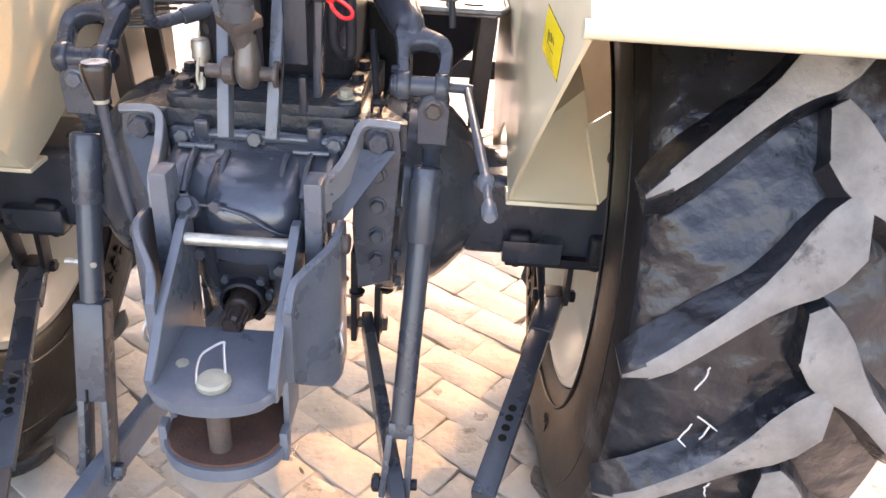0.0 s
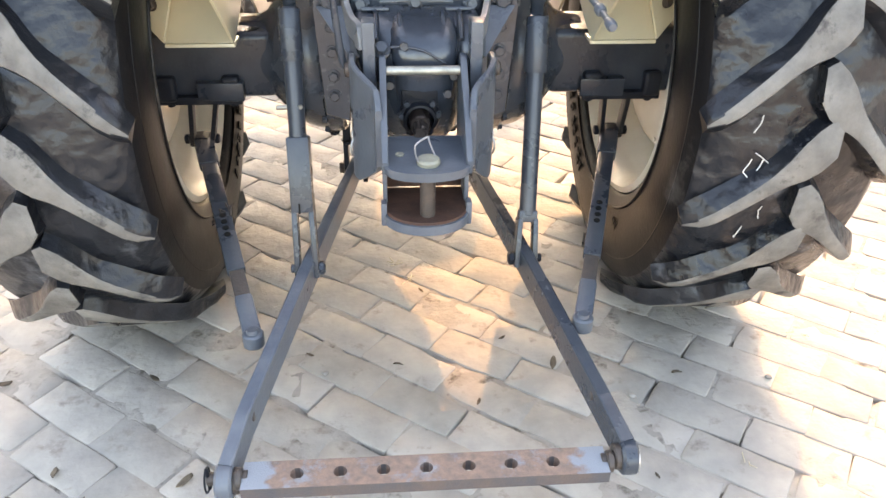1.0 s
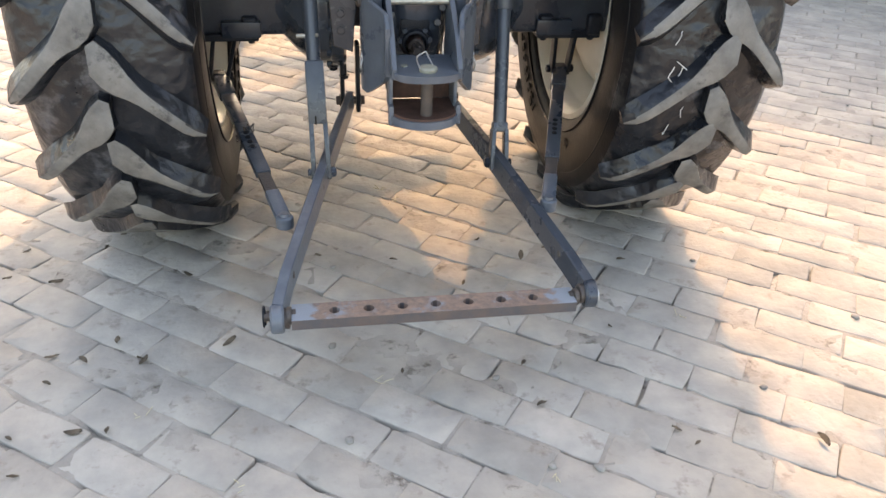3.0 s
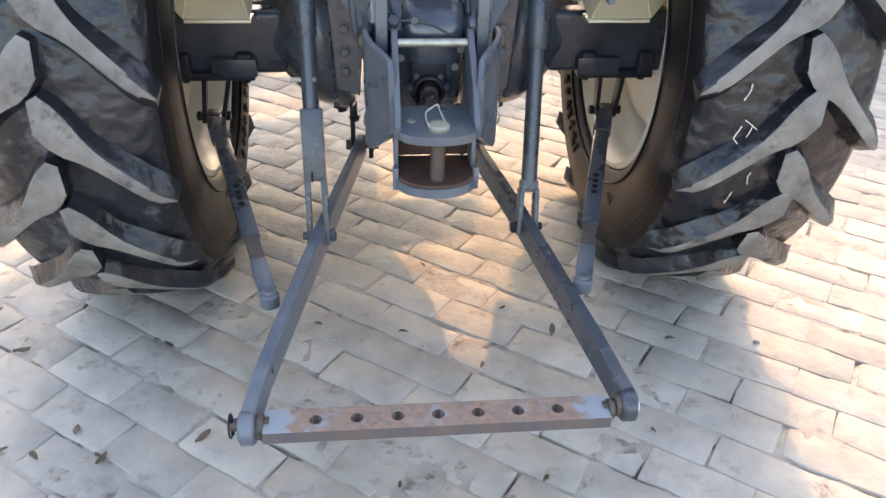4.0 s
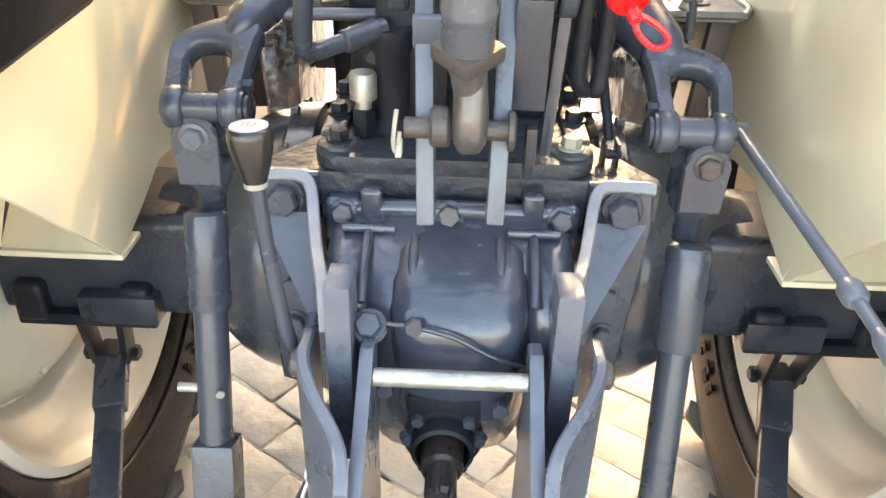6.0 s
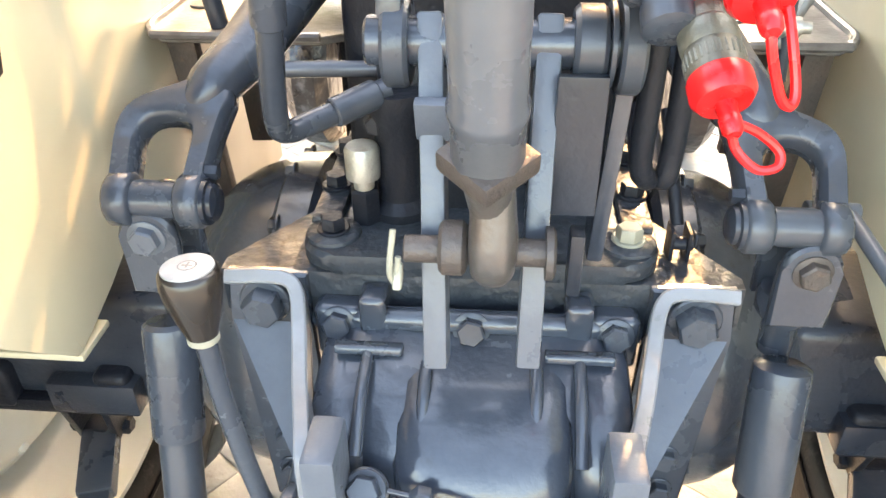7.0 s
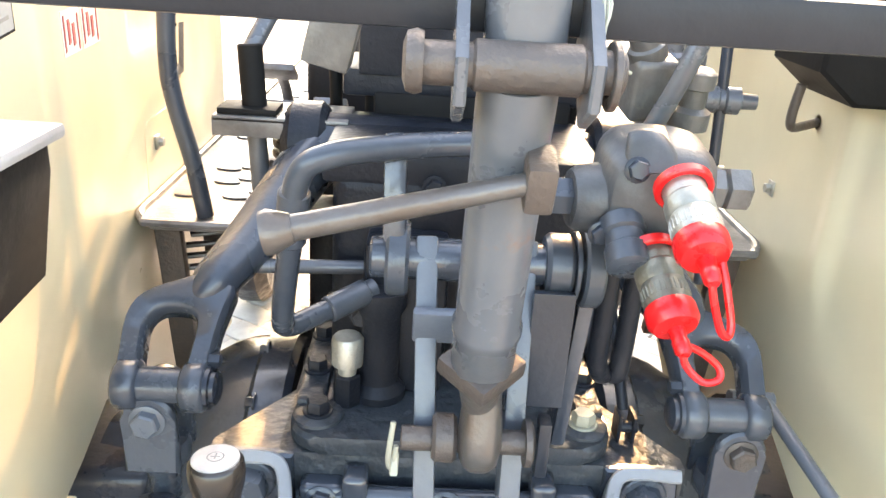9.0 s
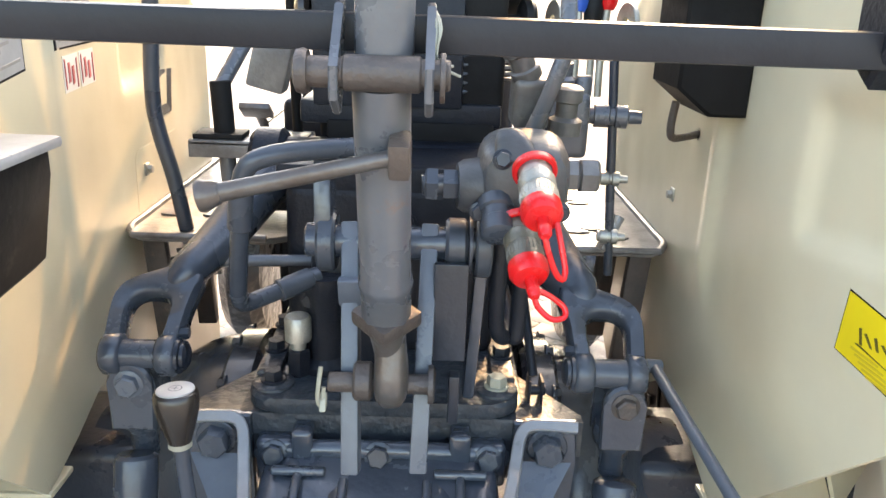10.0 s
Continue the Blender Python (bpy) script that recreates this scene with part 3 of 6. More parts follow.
# centre housing: rear cover, deck and flanges
bm = bm_new()
secs = []
for z, w, yr in ((0.585, 0.055, 0.22), (0.602, 0.088, 0.175), (0.64, 0.106, 0.135), (0.70, 0.108, 0.108), (0.76, 0.112, 0.100), (0.80, 0.125, 0.100), (0.84, 0.138, 0.106),
                 (0.87, 0.145, 0.120), (0.893, 0.148, 0.150), (0.908, 0.148, 0.190), (0.917, 0.148, 0.232), (0.919, 0.15, 0.252)):
    n = 32
    ring_pts = []
    for k in range(n):
        a = 2 * math.pi * k / n
        e = lambda c, p: math.copysign(abs(c) ** p, c)
        ring_pts.append((w * e(math.cos(a), 0.5), (yr + 0.62) / 2 + (0.62 - yr) / 2 * e(math.sin(a), 0.5), z))
    secs.append(ring_pts)
loft(bm, secs)
housing = part("gearbox_housing", bm, CAST, tractor, "dark grey cast gearbox housing with oily sheen", angle=50)
bm = bm_new()
# central dome with its flat plate below
secs = []
for z, yr, w in ((0.735, 0.088, 0.070), (0.78, 0.084, 0.074), (0.83, 0.082, 0.077), (0.862, 0.088, 0.078), (0.885, 0.112, 0.076), (0.902, 0.150, 0.072), (0.912, 0.20, 0.066), (0.915, 0.235, 0.06)):
    secs.append([(0.012 + w * math.copysign(abs(math.cos(a)) ** 0.6, math.cos(a)), yr + 0.055 - 0.055 * math.copysign(abs(math.sin(a)) ** 0.7, math.sin(a)), z)
                 for a in (2 * math.pi * k / 24 for k in range(24))])
loft(bm, secs)
part("dome", bm, CAST, housing, angle=60)
bm = bm_new()
# top rim of the cover with square ribs, and short webs that run down it
tube(bm, [(-0.15, 0.255, 0.905), (-0.10, 0.243, 0.918), (0, 0.236, 0.924), (0.10, 0.243, 0.918), (0.15, 0.255, 0.905)], 0.012, 10, 5)
for x in (-0.094, 0.094):
    box(bm, (x, 0.245, 0.926), (0.026, 0.032, 0.045), 0.006)
    box(bm, (x, 0.205, 0.9135), (0.062, 0.016, 0.009), 0.003, Matrix.Rotation(radians(-18), 4, "X"))
for x, y0, y1 in ((-0.094, 0.205, 0.115), (-0.040, 0.19, 0.125), (0.094, 0.205, 0.115), (0.056, 0.19, 0.125)):
    tube(bm, [(x, y0, 0.912), (x, (y0 + y1) / 2, 0.902), (x, y1, 0.872)], 0.006, 8, 4)
for x in (-0.128, 0.128):
    box(bm, (x, 0.252, 0.902), (0.046, 0.030, 0.058), 0.009, seg=3)
tube(bm, [(-0.062, 0.088, 0.865), (-0.03, 0.079, 0.868), (0.01, 0.074, 0.86), (0.05, 0.076, 0.835), (0.09, 0.086, 0.815)], 0.0028, 8, 5)
part("cover_ribs", bm, CAST, housing, angle=60)
bm = bm_new()
spin(bm, [(0.0195, 0), (0.0195, 0.010), (0.017, 0.012)], (-0.082, 0.100, 0.850), (0, -0.72, 0.70), 24)
plug_seat = part("plug_seat", bm, CAST, housing)
bm = bm_new()
bolt(bm, (-0.082, 0.092, 0.858), (0, -0.72, 0.70), 0.0145, 0.017)
part("filler_plug", bm, LINK, housing, "dark hexagon filler plug")
each_bolt("cover_bolt", [(p, (0, -1, 0.15), 0.0105, 0.012) for p in ((-0.034, 0.084, 0.868), (0.075, 0.085, 0.80), (-0.066, 0.085, 0.78), (0.062, 0.082, 0.76))], LINK, housing, False)
each_bolt("cover_bolt", [(p, (0, -1, 0.25), 0.0135, 0.013) for p in ((-0.128, 0.236, 0.915), (0.128, 0.236, 0.915), (-0.003, 0.228, 0.922))], LINK, housing)
for s in (-1, 1):
    bm = bm_new()
    secs = []
    for z, yr, w in ((0.77, 0.118, 0.022), (0.82, 0.106, 0.026), (0.86, 0.112, 0.028), (0.888, 0.14, 0.028), (0.905, 0.19, 0.026), (0.91, 0.225, 0.024)):
        secs.append([(s * 0.112 + w * math.cos(a), yr + 0.03 - 0.03 * math.sin(a), z) for a in (2 * math.pi * k / 16 for k in range(16))])
    loft(bm, secs)
    part("side_bulge", bm, CAST, housing, angle=70)
# casting number in relief, not legible
bm = bm_new()
for k in range(6):
    box(bm, (-0.005 + 0.009 * k, 0.0805, 0.79 + 0.004 * k), (0.005, 0.003, 0.009), 0.001)
part("casting_mark", bm, CAST, housing)
# power take-off
bm = bm_new()
spin(bm, [(0.046, 0), (0.046, 0.012), (0.043, 0.016), (0.038, 0.016), (0.036, 0.034), (0.031, 0.036), (0.030, 0.004)], (0, 0.10, 0.703), (0, -1, 0), 32)
box(bm, (0, 0.092, 0.745), (0.084, 0.014, 0.045), 0.006)
flange = part("shaft_flange", bm, DARK, tractor, "dark bolted flange round the splined shaft")
each_bolt("flange_bolt", [((x, 0.088, 0.703 + z), (0, -1, 0), 0.0078, 0.011) for x, z in ((-0.041, 0.004), (0.041, 0.006), (-0.029, 0.033), (0.029, 0.033), (-0.022, -0.036), (0.022, -0.036))], LINK, flange)
bm = bm_new()
n = 48
secs = []
for y, k in ((0.09, 1.0), (0.006, 1.0), (0.0, 0.82)):
    pts = []
    for i in range(n):
        a = 2 * math.pi * i / n
        r = (0.0178 if (i % 8) < 5 else 0.0148) * k
        pts.append((r * math.cos(a), y, 0.70 + r * math.sin(a)))
    secs.append(pts)
loft(bm, secs)
spin(bm, [(0.024, 0), (0.024, 0.045), (0.021, 0.05)], (0, 0.09, 0.70), (0, -1, 0), 24)
part("splined_shaft", bm, GREASE, flange, "brown greased splined shaft", angle=25)

# deck on top of the housing: shoulder with sloping wings, cover plate with raised strips
e_ = lambda c, p: math.copysign(abs(c) ** p, c)
bm = bm_new()
box(bm, (0.0, 0.44, 0.925), (0.352, 0.36, 0.062), 0.006)
for sx in (-1, 1):
    secs = [[(sx * 0.160, 0.268, z), (sx * 0.246, 0.270, z - dz), (sx * 0.246, 0.288, z - dz), (sx * 0.168, 0.385, z)] for z, dz in ((0.900, 0.0), (0.9515, 0.006), (0.9545, 0.0065))]
    loft(bm, secs if sx < 0 else [r[::-1] for r in secs])
deck = part("housing_deck", bm, OILY, tractor, "oily dark grey deck of the gearbox housing", angle=35)
outline = [(0.166, 0.60), (-0.166, 0.60)] + [(-0.166 + 0.034 * (1 - math.cos(a)), 0.292 - 0.034 * math.sin(a)) for a in (math.pi / 2 * k / 8 for k in range(9))] + \
          [(0.166 - 0.034 * (1 - math.sin(a)), 0.292 - 0.034 * math.cos(a)) for a in (math.pi / 2 * k / 8 for k in range(9))]
bm = bm_new()
slab(bm, outline, 0.020, XY(0.966), 0.004)
part("cover_plate", bm, OILY, deck, "wet oily cover plate", angle=35)
for sx in (-1, 1):
    bm = bm_new()
    box(bm, (sx * 0.149, 0.385, 0.980), (0.030, 0.15, 0.012), 0.005)
    spin(bm, [(0.027, 0), (0.026, 0.004), (0.022, 0.006)], (sx * 0.139, 0.297, 0.975), (0, 0, 1), 28)
    part("deck_pad", bm, OILY, deck)
    each_bolt("deck_bolt", [((sx * 0.139, 0.297, 0.980), (0, 0, 1), 0.0125, 0.015), ((sx * 0.150, 0.372, 0.986), (0, 0, 1), 0.0120, 0.014), ((sx * 0.152, 0.448, 0.986), (0, 0, 1), 0.0115, 0.015)][(1 if sx > 0 else 0):],
              DARK, deck)
bm = bm_new()
bolt(bm, (0.139, 0.297, 0.980), (0, 0, 1), 0.0125, 0.015)
part("deck_bolt", bm, PALE, deck, "pale plated bolt")
# small yoke and pull rod beside the cover
bm = bm_new()
for dx in (-0.008, 0.008):
    box(bm, (0.190 + dx, 0.318, 0.968), (0.004, 0.026, 0.032), 0.0015)
rod(bm, (0.180, 0.314, 0.968), (0.203, 0.314, 0.968), 0.0065)
yoke = part("yoke", bm, DARK, deck)
bm = bm_new()
rod(bm, (0.188, 0.324, 0.982), (0.174, 0.385, 1.075), 0.0062)
part("pull_rod", bm, DARK, yoke)
bm = bm_new()
rod(bm, (-0.112, 0.325, 0.97), (-0.112, 0.325, 1.012), 0.015, seg=6)
breather = part("breather", bm, DARK, tractor)
bm = bm_new()
spin(bm, [(0.010, 0), (0.010, 0.012), (0.0165, 0.014), (0.017, 0.042), (0.0145, 0.046)], (-0.112, 0.325, 1.01), (0, 0, 1), 20)
part("breather_cap", bm, ZINC, breather, "dull zinc breather cap")

# drawbar brackets bolted to the housing
for s in (-1, 1):
    bm = bm_new()
    slab(bm, [(s * x, z) for x, z in ((0.158, 0.955), (0.235, 0.955), (0.238, 0.90), (0.225, 0.64), (0.165, 0.62), (0.155, 0.75))], 0.014, XZ(0.262), 0.003)
    br = part("drawbar_bracket", bm, CAST, tractor, "dark grey bracket with a bent light grey strap")
    each_bolt("flange_bolt", [((s * 0.20, 0.255, z), (0, -1, 0), 0.0125, 0.013) for z in (0.86, 0.80, 0.74, 0.69)], CAST, br)
    bm = bm_new()
    bolt(bm, (s * 0.201, 0.255, 0.924), (0, -1, 0), 0.0195, 0.022)
    part("bracket_bolt", bm, LINK, br)
    bm = bm_new()
    ribbon(bm, [(s * 0.236, 0.250, 0.954), (s * 0.200, 0.249, 0.957), (s * 0.176, 0.247, 0.956), (s * 0.165, 0.238, 0.946), (s * 0.157, 0.205, 0.926), (s * 0.146, 0.155, 0.915), (s * 0.131, 0.10, 0.915),
                (s * 0.126, 0.078, 0.905), (s * 0.124, 0.070, 0.865)], 0.0135, 0.05, (s * 0.15, 0.75, -0.65))
    part("bent_strap", bm, STRAP, br, "light blue-grey bent strap", angle=28)
    bm = bm_new()
    sheet(bm, [[(s * 0.158, 0.245, 0.905), (s * 0.228, 0.245, 0.905)], [(s * 0.13, 0.12, 0.83), (s * 0.15, 0.14, 0.82)]], 0.008)
    part("gusset", bm, GREY, br)
    bm = bm_new()
    flat_bar(bm, (s * 0.1155 + 0.006, 0.084, 0.926), (s * 0.1155 + 0.006, 0.078, 0.700), 0.052, 0.027, 0.004, up=(0, 1, 0))
    part("hanger_plate", bm, GREY, br)

# towing jaw
JX = 0.006
bm = bm_new()
slab(bm, [(JX + 0.084, 0.012), (JX - 0.084, 0.012), *[(JX + 0.092 * math.cos(a), -0.124 + 0.050 * math.sin(a)) for a in (math.pi + math.pi * k / 20 for k in range(21))]][::-1], 0.019, XY(0.682), 0.003)
jaw = part("towing_jaw", bm, GREY, tractor, "blue-grey welded towing jaw with a pin", angle=40)
for s in (-1, 1):
    # bent side plate: a tab outside the hanger, then slanting in to the inner plate
    plan = smooth_line([Vector(p) for p in ((s * 0.152, 0.108, 0), (s * 0.152, 0.072, 0), (s * 0.151, 0.046, 0), (s * 0.138, 0.016, 0), (s * 0.112, -0.024, 0), (s * 0.100, -0.050, 0), (s * 0.098, -0.072, 0))], 5)
    bm = bm_new()
    secs = []
    for k, p in enumerate(plan):
        t = (plan[min(k + 1, len(plan) - 1)] - plan[max(k - 1, 0)]).normalized()
        side = Vector((0, 0, 1)).cross(t) * 0.0068
        top = 0.853 - 0.010 * max(0.0, (p.y - 0.085) / 0.023) ** 2 - 0.33 * max(0.0, 0.058 - p.y) - 0.9 * max(0.0, -0.045 - p.y)
        low = 0.580 + 0.85 * max(0.0, 0.020 - p.y)
        secs.append([(JX + q.x, q.y, z) for q, z in ((p - side, low), (p - side, top - 0.003), (p - side * 0.6, top), (p + side * 0.6, top), (p + side, top - 0.003), (p + side, low))])
    loft(bm, secs)
    part("outer_strap", bm, GREY, jaw, angle=32)
    # inner plate, its rear edge sloping from the cross pin down to the jaw
    bm = bm_new()
    slab(bm, [(0.050, 0.846), (0.060, 0.854), (0.080, 0.854), (0.092, 0.844), (0.094, 0.60), (0.03, 0.585), (0.0, 0.665), (-0.132, 0.670), (-0.137, 0.700), (-0.062, 0.775), (0.006, 0.815)], 0.014, YZ(JX + s * 0.087), 0.002)
    part("inner_strap", bm, GREY, jaw)
arcpts = [(JX + 0.092 * math.cos(a), -0.090 + 0.072 * math.sin(a)) for a in (math.pi + math.pi * k / 20 for k in range(21))]
bm = bm_new()
slab(bm, [(JX + 0.090, 0.0), (JX - 0.090, 0.0), *[(JX + (x - JX) * 0.97, y + 0.002) for x, y in arcpts]][::-1], 0.014, XY(0.562), 0.002)
part("lower_plate", bm, JAWRUST, jaw, "rusty brown lower jaw plate")
bm = bm_new()
rows = [[(x, y - 0.004, z) for x, y in arcpts] for z in (0.540, 0.562)]
sheet(bm, rows, 0.009)
for s in (-1, 1):
    box(bm, (JX + s * 0.092, -0.096, 0.560), (0.013, 0.024, 0.055), 0.003)
part("jaw_lip", bm, GREYL, jaw)
for s in (-1, 1):
    bm = bm_new()
    box(bm, (JX + s * 0.089, -0.030, 0.616), (0.010, 0.075, 0.115), 0.003)
    part("jaw_side", bm, GREYL, jaw)
bm = bm_new()
box(bm, (JX, 0.012, 0.612), (0.176, 0.010, 0.090), 0.002)
part("jaw_back", bm, JAWRUST, jaw)
bm = bm_new()
rod(bm, (JX + 0.001, -0.122, 0.553), (JX + 0.001, -0.122, 0.690), 0.0165)
pin = part("jaw_pin", bm, RUST, jaw, "worn steel jaw pin with a pale washer head")
bm = bm_new()
spin(bm, [(0.0225, 0), (0.0245, 0.003), (0.0245, 0.010), (0.021, 0.014), (0.008, 0.015)], (JX + 0.002, -0.126, 0.690), (0, 0, 1), 28)
part("pin_head", bm, PALE, pin)
bm = bm_new()
tube(bm, [(JX - 0.019, -0.136, 0.700), (JX - 0.024, -0.116, 0.708), (JX - 0.024, -0.094, 0.716), (JX - 0.014, -0.082, 0.721), (JX + 0.003, -0.070, 0.725), (JX + 0.006, -0.080, 0.719), (JX + 0.016, -0.114, 0.703)], 0.0021, 8, 4)
part("wire_clip", bm, STEEL, pin, "bright bent wire clip")
bm = bm_new()
slab(bm, [(JX - 0.056 + 0.010 * math.cos(a), -0.084 + 0.010 * math.sin(a)) for a in (2 * math.pi * k / 7 for k in range(7))], 0.003, XY(0.693), 0.0005)
part("paint_chip", bm, PALE, jaw)
bm = bm_new()
rod(bm, (JX - 0.080, 0.048, 0.827), (JX + 0.080, 0.048, 0.827), 0.0098, seg=22)
part("cross_pin", bm, ZINC, jaw, "bare steel cross pin")
for s in (-1, 1):
    bm = bm_new()
    spin(bm, [(0.016, 0), (0.016, 0.009), (0.012, 0.012)], (JX + s * 0.158, 0.072, 0.822), (s, 0, 0), 16)
    part("pin_nut", bm, RUST, jaw)
for s in (-1, 1):
    bm = bm_new()
    tube(bm, [(JX + s * 0.152, 0.05, 0.68), (JX + s * 0.162, 0.035, 0.655), (JX + s * 0.158, 0.04, 0.632), (JX + s * 0.150, 0.055, 0.64)], 0.0028, 8, 4)
    spin(bm, [(0.011, 0), (0.011, 0.008)], (JX + s * 0.152, 0.055, 0.675), (s, 0, 0), 12)
    part("linch_pin", bm, STEEL, jaw)


# lower links
def lower_link(s):
    bm = bm_new()
    P = [(-0.166, 0.470, 0.384), (-0.274, 0.030, 0.325), (-0.384, -0.395, 0.238), (-0.404, -0.495, 0.212)] if s < 0 else [(0.160, 0.470, 0.390), (0.260, 0.040, 0.333), (0.360, -0.390, 0.254), (0.386, -0.490, 0.226)]
    mid = [Vector(P[0]), Vector(P[0]).lerp(Vector(P[1]), 0.5), Vector(P[1]), Vector(P[1]).lerp(Vector(P[2]), 0.5), Vector(P[2]).lerp(Vector(P[1]), 0.05), Vector(P[2]).lerp(Vector(P[3]), 0.12), Vector(P[3])]
    line_ = smooth_line(mid, 5)
    secs = []
    for k, p in enumerate(line_):
        t = (line_[min(k + 1, len(line_) - 1)] - line_[max(k - 1, 0)]).normalized()
        y_ = Vector((0, 0, 1)).cross(t).normalized()
        z_ = t.cross(y_)
        f = k / (len(line_) - 1)
        h, w, c_ = 0.033 + 0.002 * math.sin(f * 3.1), 0.0115 + 0.003 * min(1.0, f * 3), 0.003
        secs.append([p + y_ * a_ + z_ * b_ for a_, b_ in ((-w, -h + c_), (-w, h - c_), (-w + c_, h), (w - c_, h), (w, h - c_), (w, -h + c_), (w - c_, -h), (-w + c_, -h))])
    loft(bm, secs)
    link = part("lower_link", bm, GREYL if s < 0 else LINK, tractor, "blue-grey lower link arm, chipped and dusty", angle=40)
    foot = Vector(P[0])
    for dx in (-0.026, 0.026):
        bm = bm_new()
        flat_bar(bm, foot + Vector((dx, 0, 0.20)), foot + Vector((dx, 0, -0.035)), 0.060, 0.014, 0.004, up=(0, 1, 0))
        part("link_bracket", bm, DARK, link)
    bm = bm_new()
    rod(bm, foot + Vector((-0.048, 0, 0)), foot + Vector((0.048, 0, 0)), 0.013)
    for dx in (-1, 1):
        bolt(bm, foot + Vector((dx * 0.034, 0, 0)), (dx, 0, 0), 0.017, 0.014)
    part("bracket_pin", bm, RUST, link)
    for k, (dx, dz) in enumerate(((-0.055, 0.115), (0.045, 0.10), (-0.02, 0.085))):
        bm = bm_new()
        rod(bm, foot + Vector((dx, -0.02, dz + 0.06)), foot + Vector((dx, -0.02, dz)), 0.009)
        bolt(bm, foot + Vector((dx, -0.02, dz + 0.012)), (0, 0, -1), 0.014, 0.012)
        part("bracket_bolt", bm, DARK, link)
    e = (P[3][0] + s * 0.003, P[3][1] - 0.016, P[3][2] - 0.006)
    bm = bm_new()
    ring(bm, e, (1, 0, 0), 0.037, 0.018, 0.034, 28)
    part("link_eye", bm, GREYL if s < 0 else LINK, link)
    bm = bm_new()
    ring(bm, (e[0] - s * 0.02, e[1], e[2]), (1, 0, 0), 0.026, 0.013, 0.02, 24)
    part("ball_joint", bm, RUST, link)
    bm = bm_new()
    m = Vector(P[1]).lerp(Vector(P[2]), 0.96)
    rod(bm, (m.x - 0.016, m.y, m.z + 0.004), (m.x + 0.016, m.y, m.z + 0.004), 0.011)
    part("link_hole", bm, RUST, link)
    bm = bm_new()
    m = Vector(P[1]).lerp(Vector(P[2]), 0.13)
    # black rod end paints the dark inside of the hole
    rod(bm, (m.x - 0.0135, m.y, m.z), (m.x + 0.0135, m.y, m.z), 0.010)
    part("link_hole", bm, BLACKMATT, link)
    return link


lower_link(-1)
lower_link(1)


# stabiliser bars between axle and lower links
def stabiliser(s):
    top = Vector((-0.598, 0.505, 0.466)) if s < 0 else Vector((0.582, 0.515, 0.468))
    low = Vector((-0.387, -0.180, 0.292)) if s < 0 else Vector((0.357, -0.195, 0.318))
    bm = bm_new()
    rod(bm, top + Vector((-0.042, 0, 0)), top + Vector((0.042, 0, 0)), 0.0095)
    for dx in (-1, 1):
        spin(bm, [(0.015, 0), (0.015, 0.010), (0.011, 0.013)], top + Vector((dx * 0.036, 0, 0)), (dx, 0, 0), 6)
    box(bm, top + Vector((0, -0.004, -0.004)), (0.044, 0.05, 0.040), 0.008)
    hanger = part("stabiliser_bar", bm, DARK, tractor, "dark grey telescopic stabiliser bar with pin holes")
    for dx in (-1, 1):
        bm = bm_new()
        flat_bar(bm, (s * 0.556 + dx * 0.034, 0.425, 0.625), (top.x + dx * 0.027, top.y, top.z - 0.012), 0.034, 0.013, up=(0, 1, 0))
        part("hanger_strap", bm, DARK, hanger)
    a = top.lerp(low, 0.08)
    c = top.lerp(low, 0.72)
    d = top.lerp(low, 0.86)
    bm = bm_new()
    flat_bar(bm, a, c, 0.024, 0.044, 0.004)
    flat_bar(bm, top.lerp(low, 0.02), top.lerp(low, 0.17), 0.034, 0.054, 0.007)
    part("outer_sleeve", bm, LINK, hanger)
    bm = bm_new()
    flat_bar(bm, top.lerp(low, 0.5), d, 0.014, 0.036, 0.003)
    part("inner_bar", bm, RUST, hanger)
    bm = bm_new()
    flat_bar(bm, top.lerp(low, 0.83), low, 0.024, 0.042, 0.008)
    spin(bm, [(0.024, 0), (0.024, 0.03), (0.02, 0.034)], (low.x, low.y, low.z - 0.018), (0, 0, 1), 20)
    spin(bm, [(0.014, 0), (0.012, 0.008)], (low.x, low.y, low.z + 0.016), (0, 0, 1), 16)
    part("end_piece", bm, GREY, hanger, "light blue-grey stabiliser end")
    bm = bm_new()
    ax = (low - top).normalized()
    side = Vector((0, 0, 1)).cross(ax).normalized()
    upv = ax.cross(side)
    for k in range(4):
        p = top.lerp(low, 0.46 + 0.032 * k) + upv * 0.0005
        bm = bm_new()
        # raised black disc paints the shade inside a pin hole
        rod(bm, p + upv * 0.009, p + upv * 0.0128, 0.0085)
        part("pin_hole", bm, BLACKMATT, hanger)

    if s < 0:
        bm = bm_new()
        rng = random.Random(4)
        p = top.lerp(low, 0.43)
        for k in range(3):
            pts = [p + Vector((rng.uniform(-0.03, 0.035), rng.uniform(-0.03, 0.03), rng.uniform(-0.035, 0.03))) for _ in range(6)]
            tube(bm, pts + pts[:1], 0.0018, 6, 4)
        part("tie_wire", bm, RUST, hanger, "rusty loops of tie wire")
    return hanger


stabiliser(-1)
stabiliser(1)


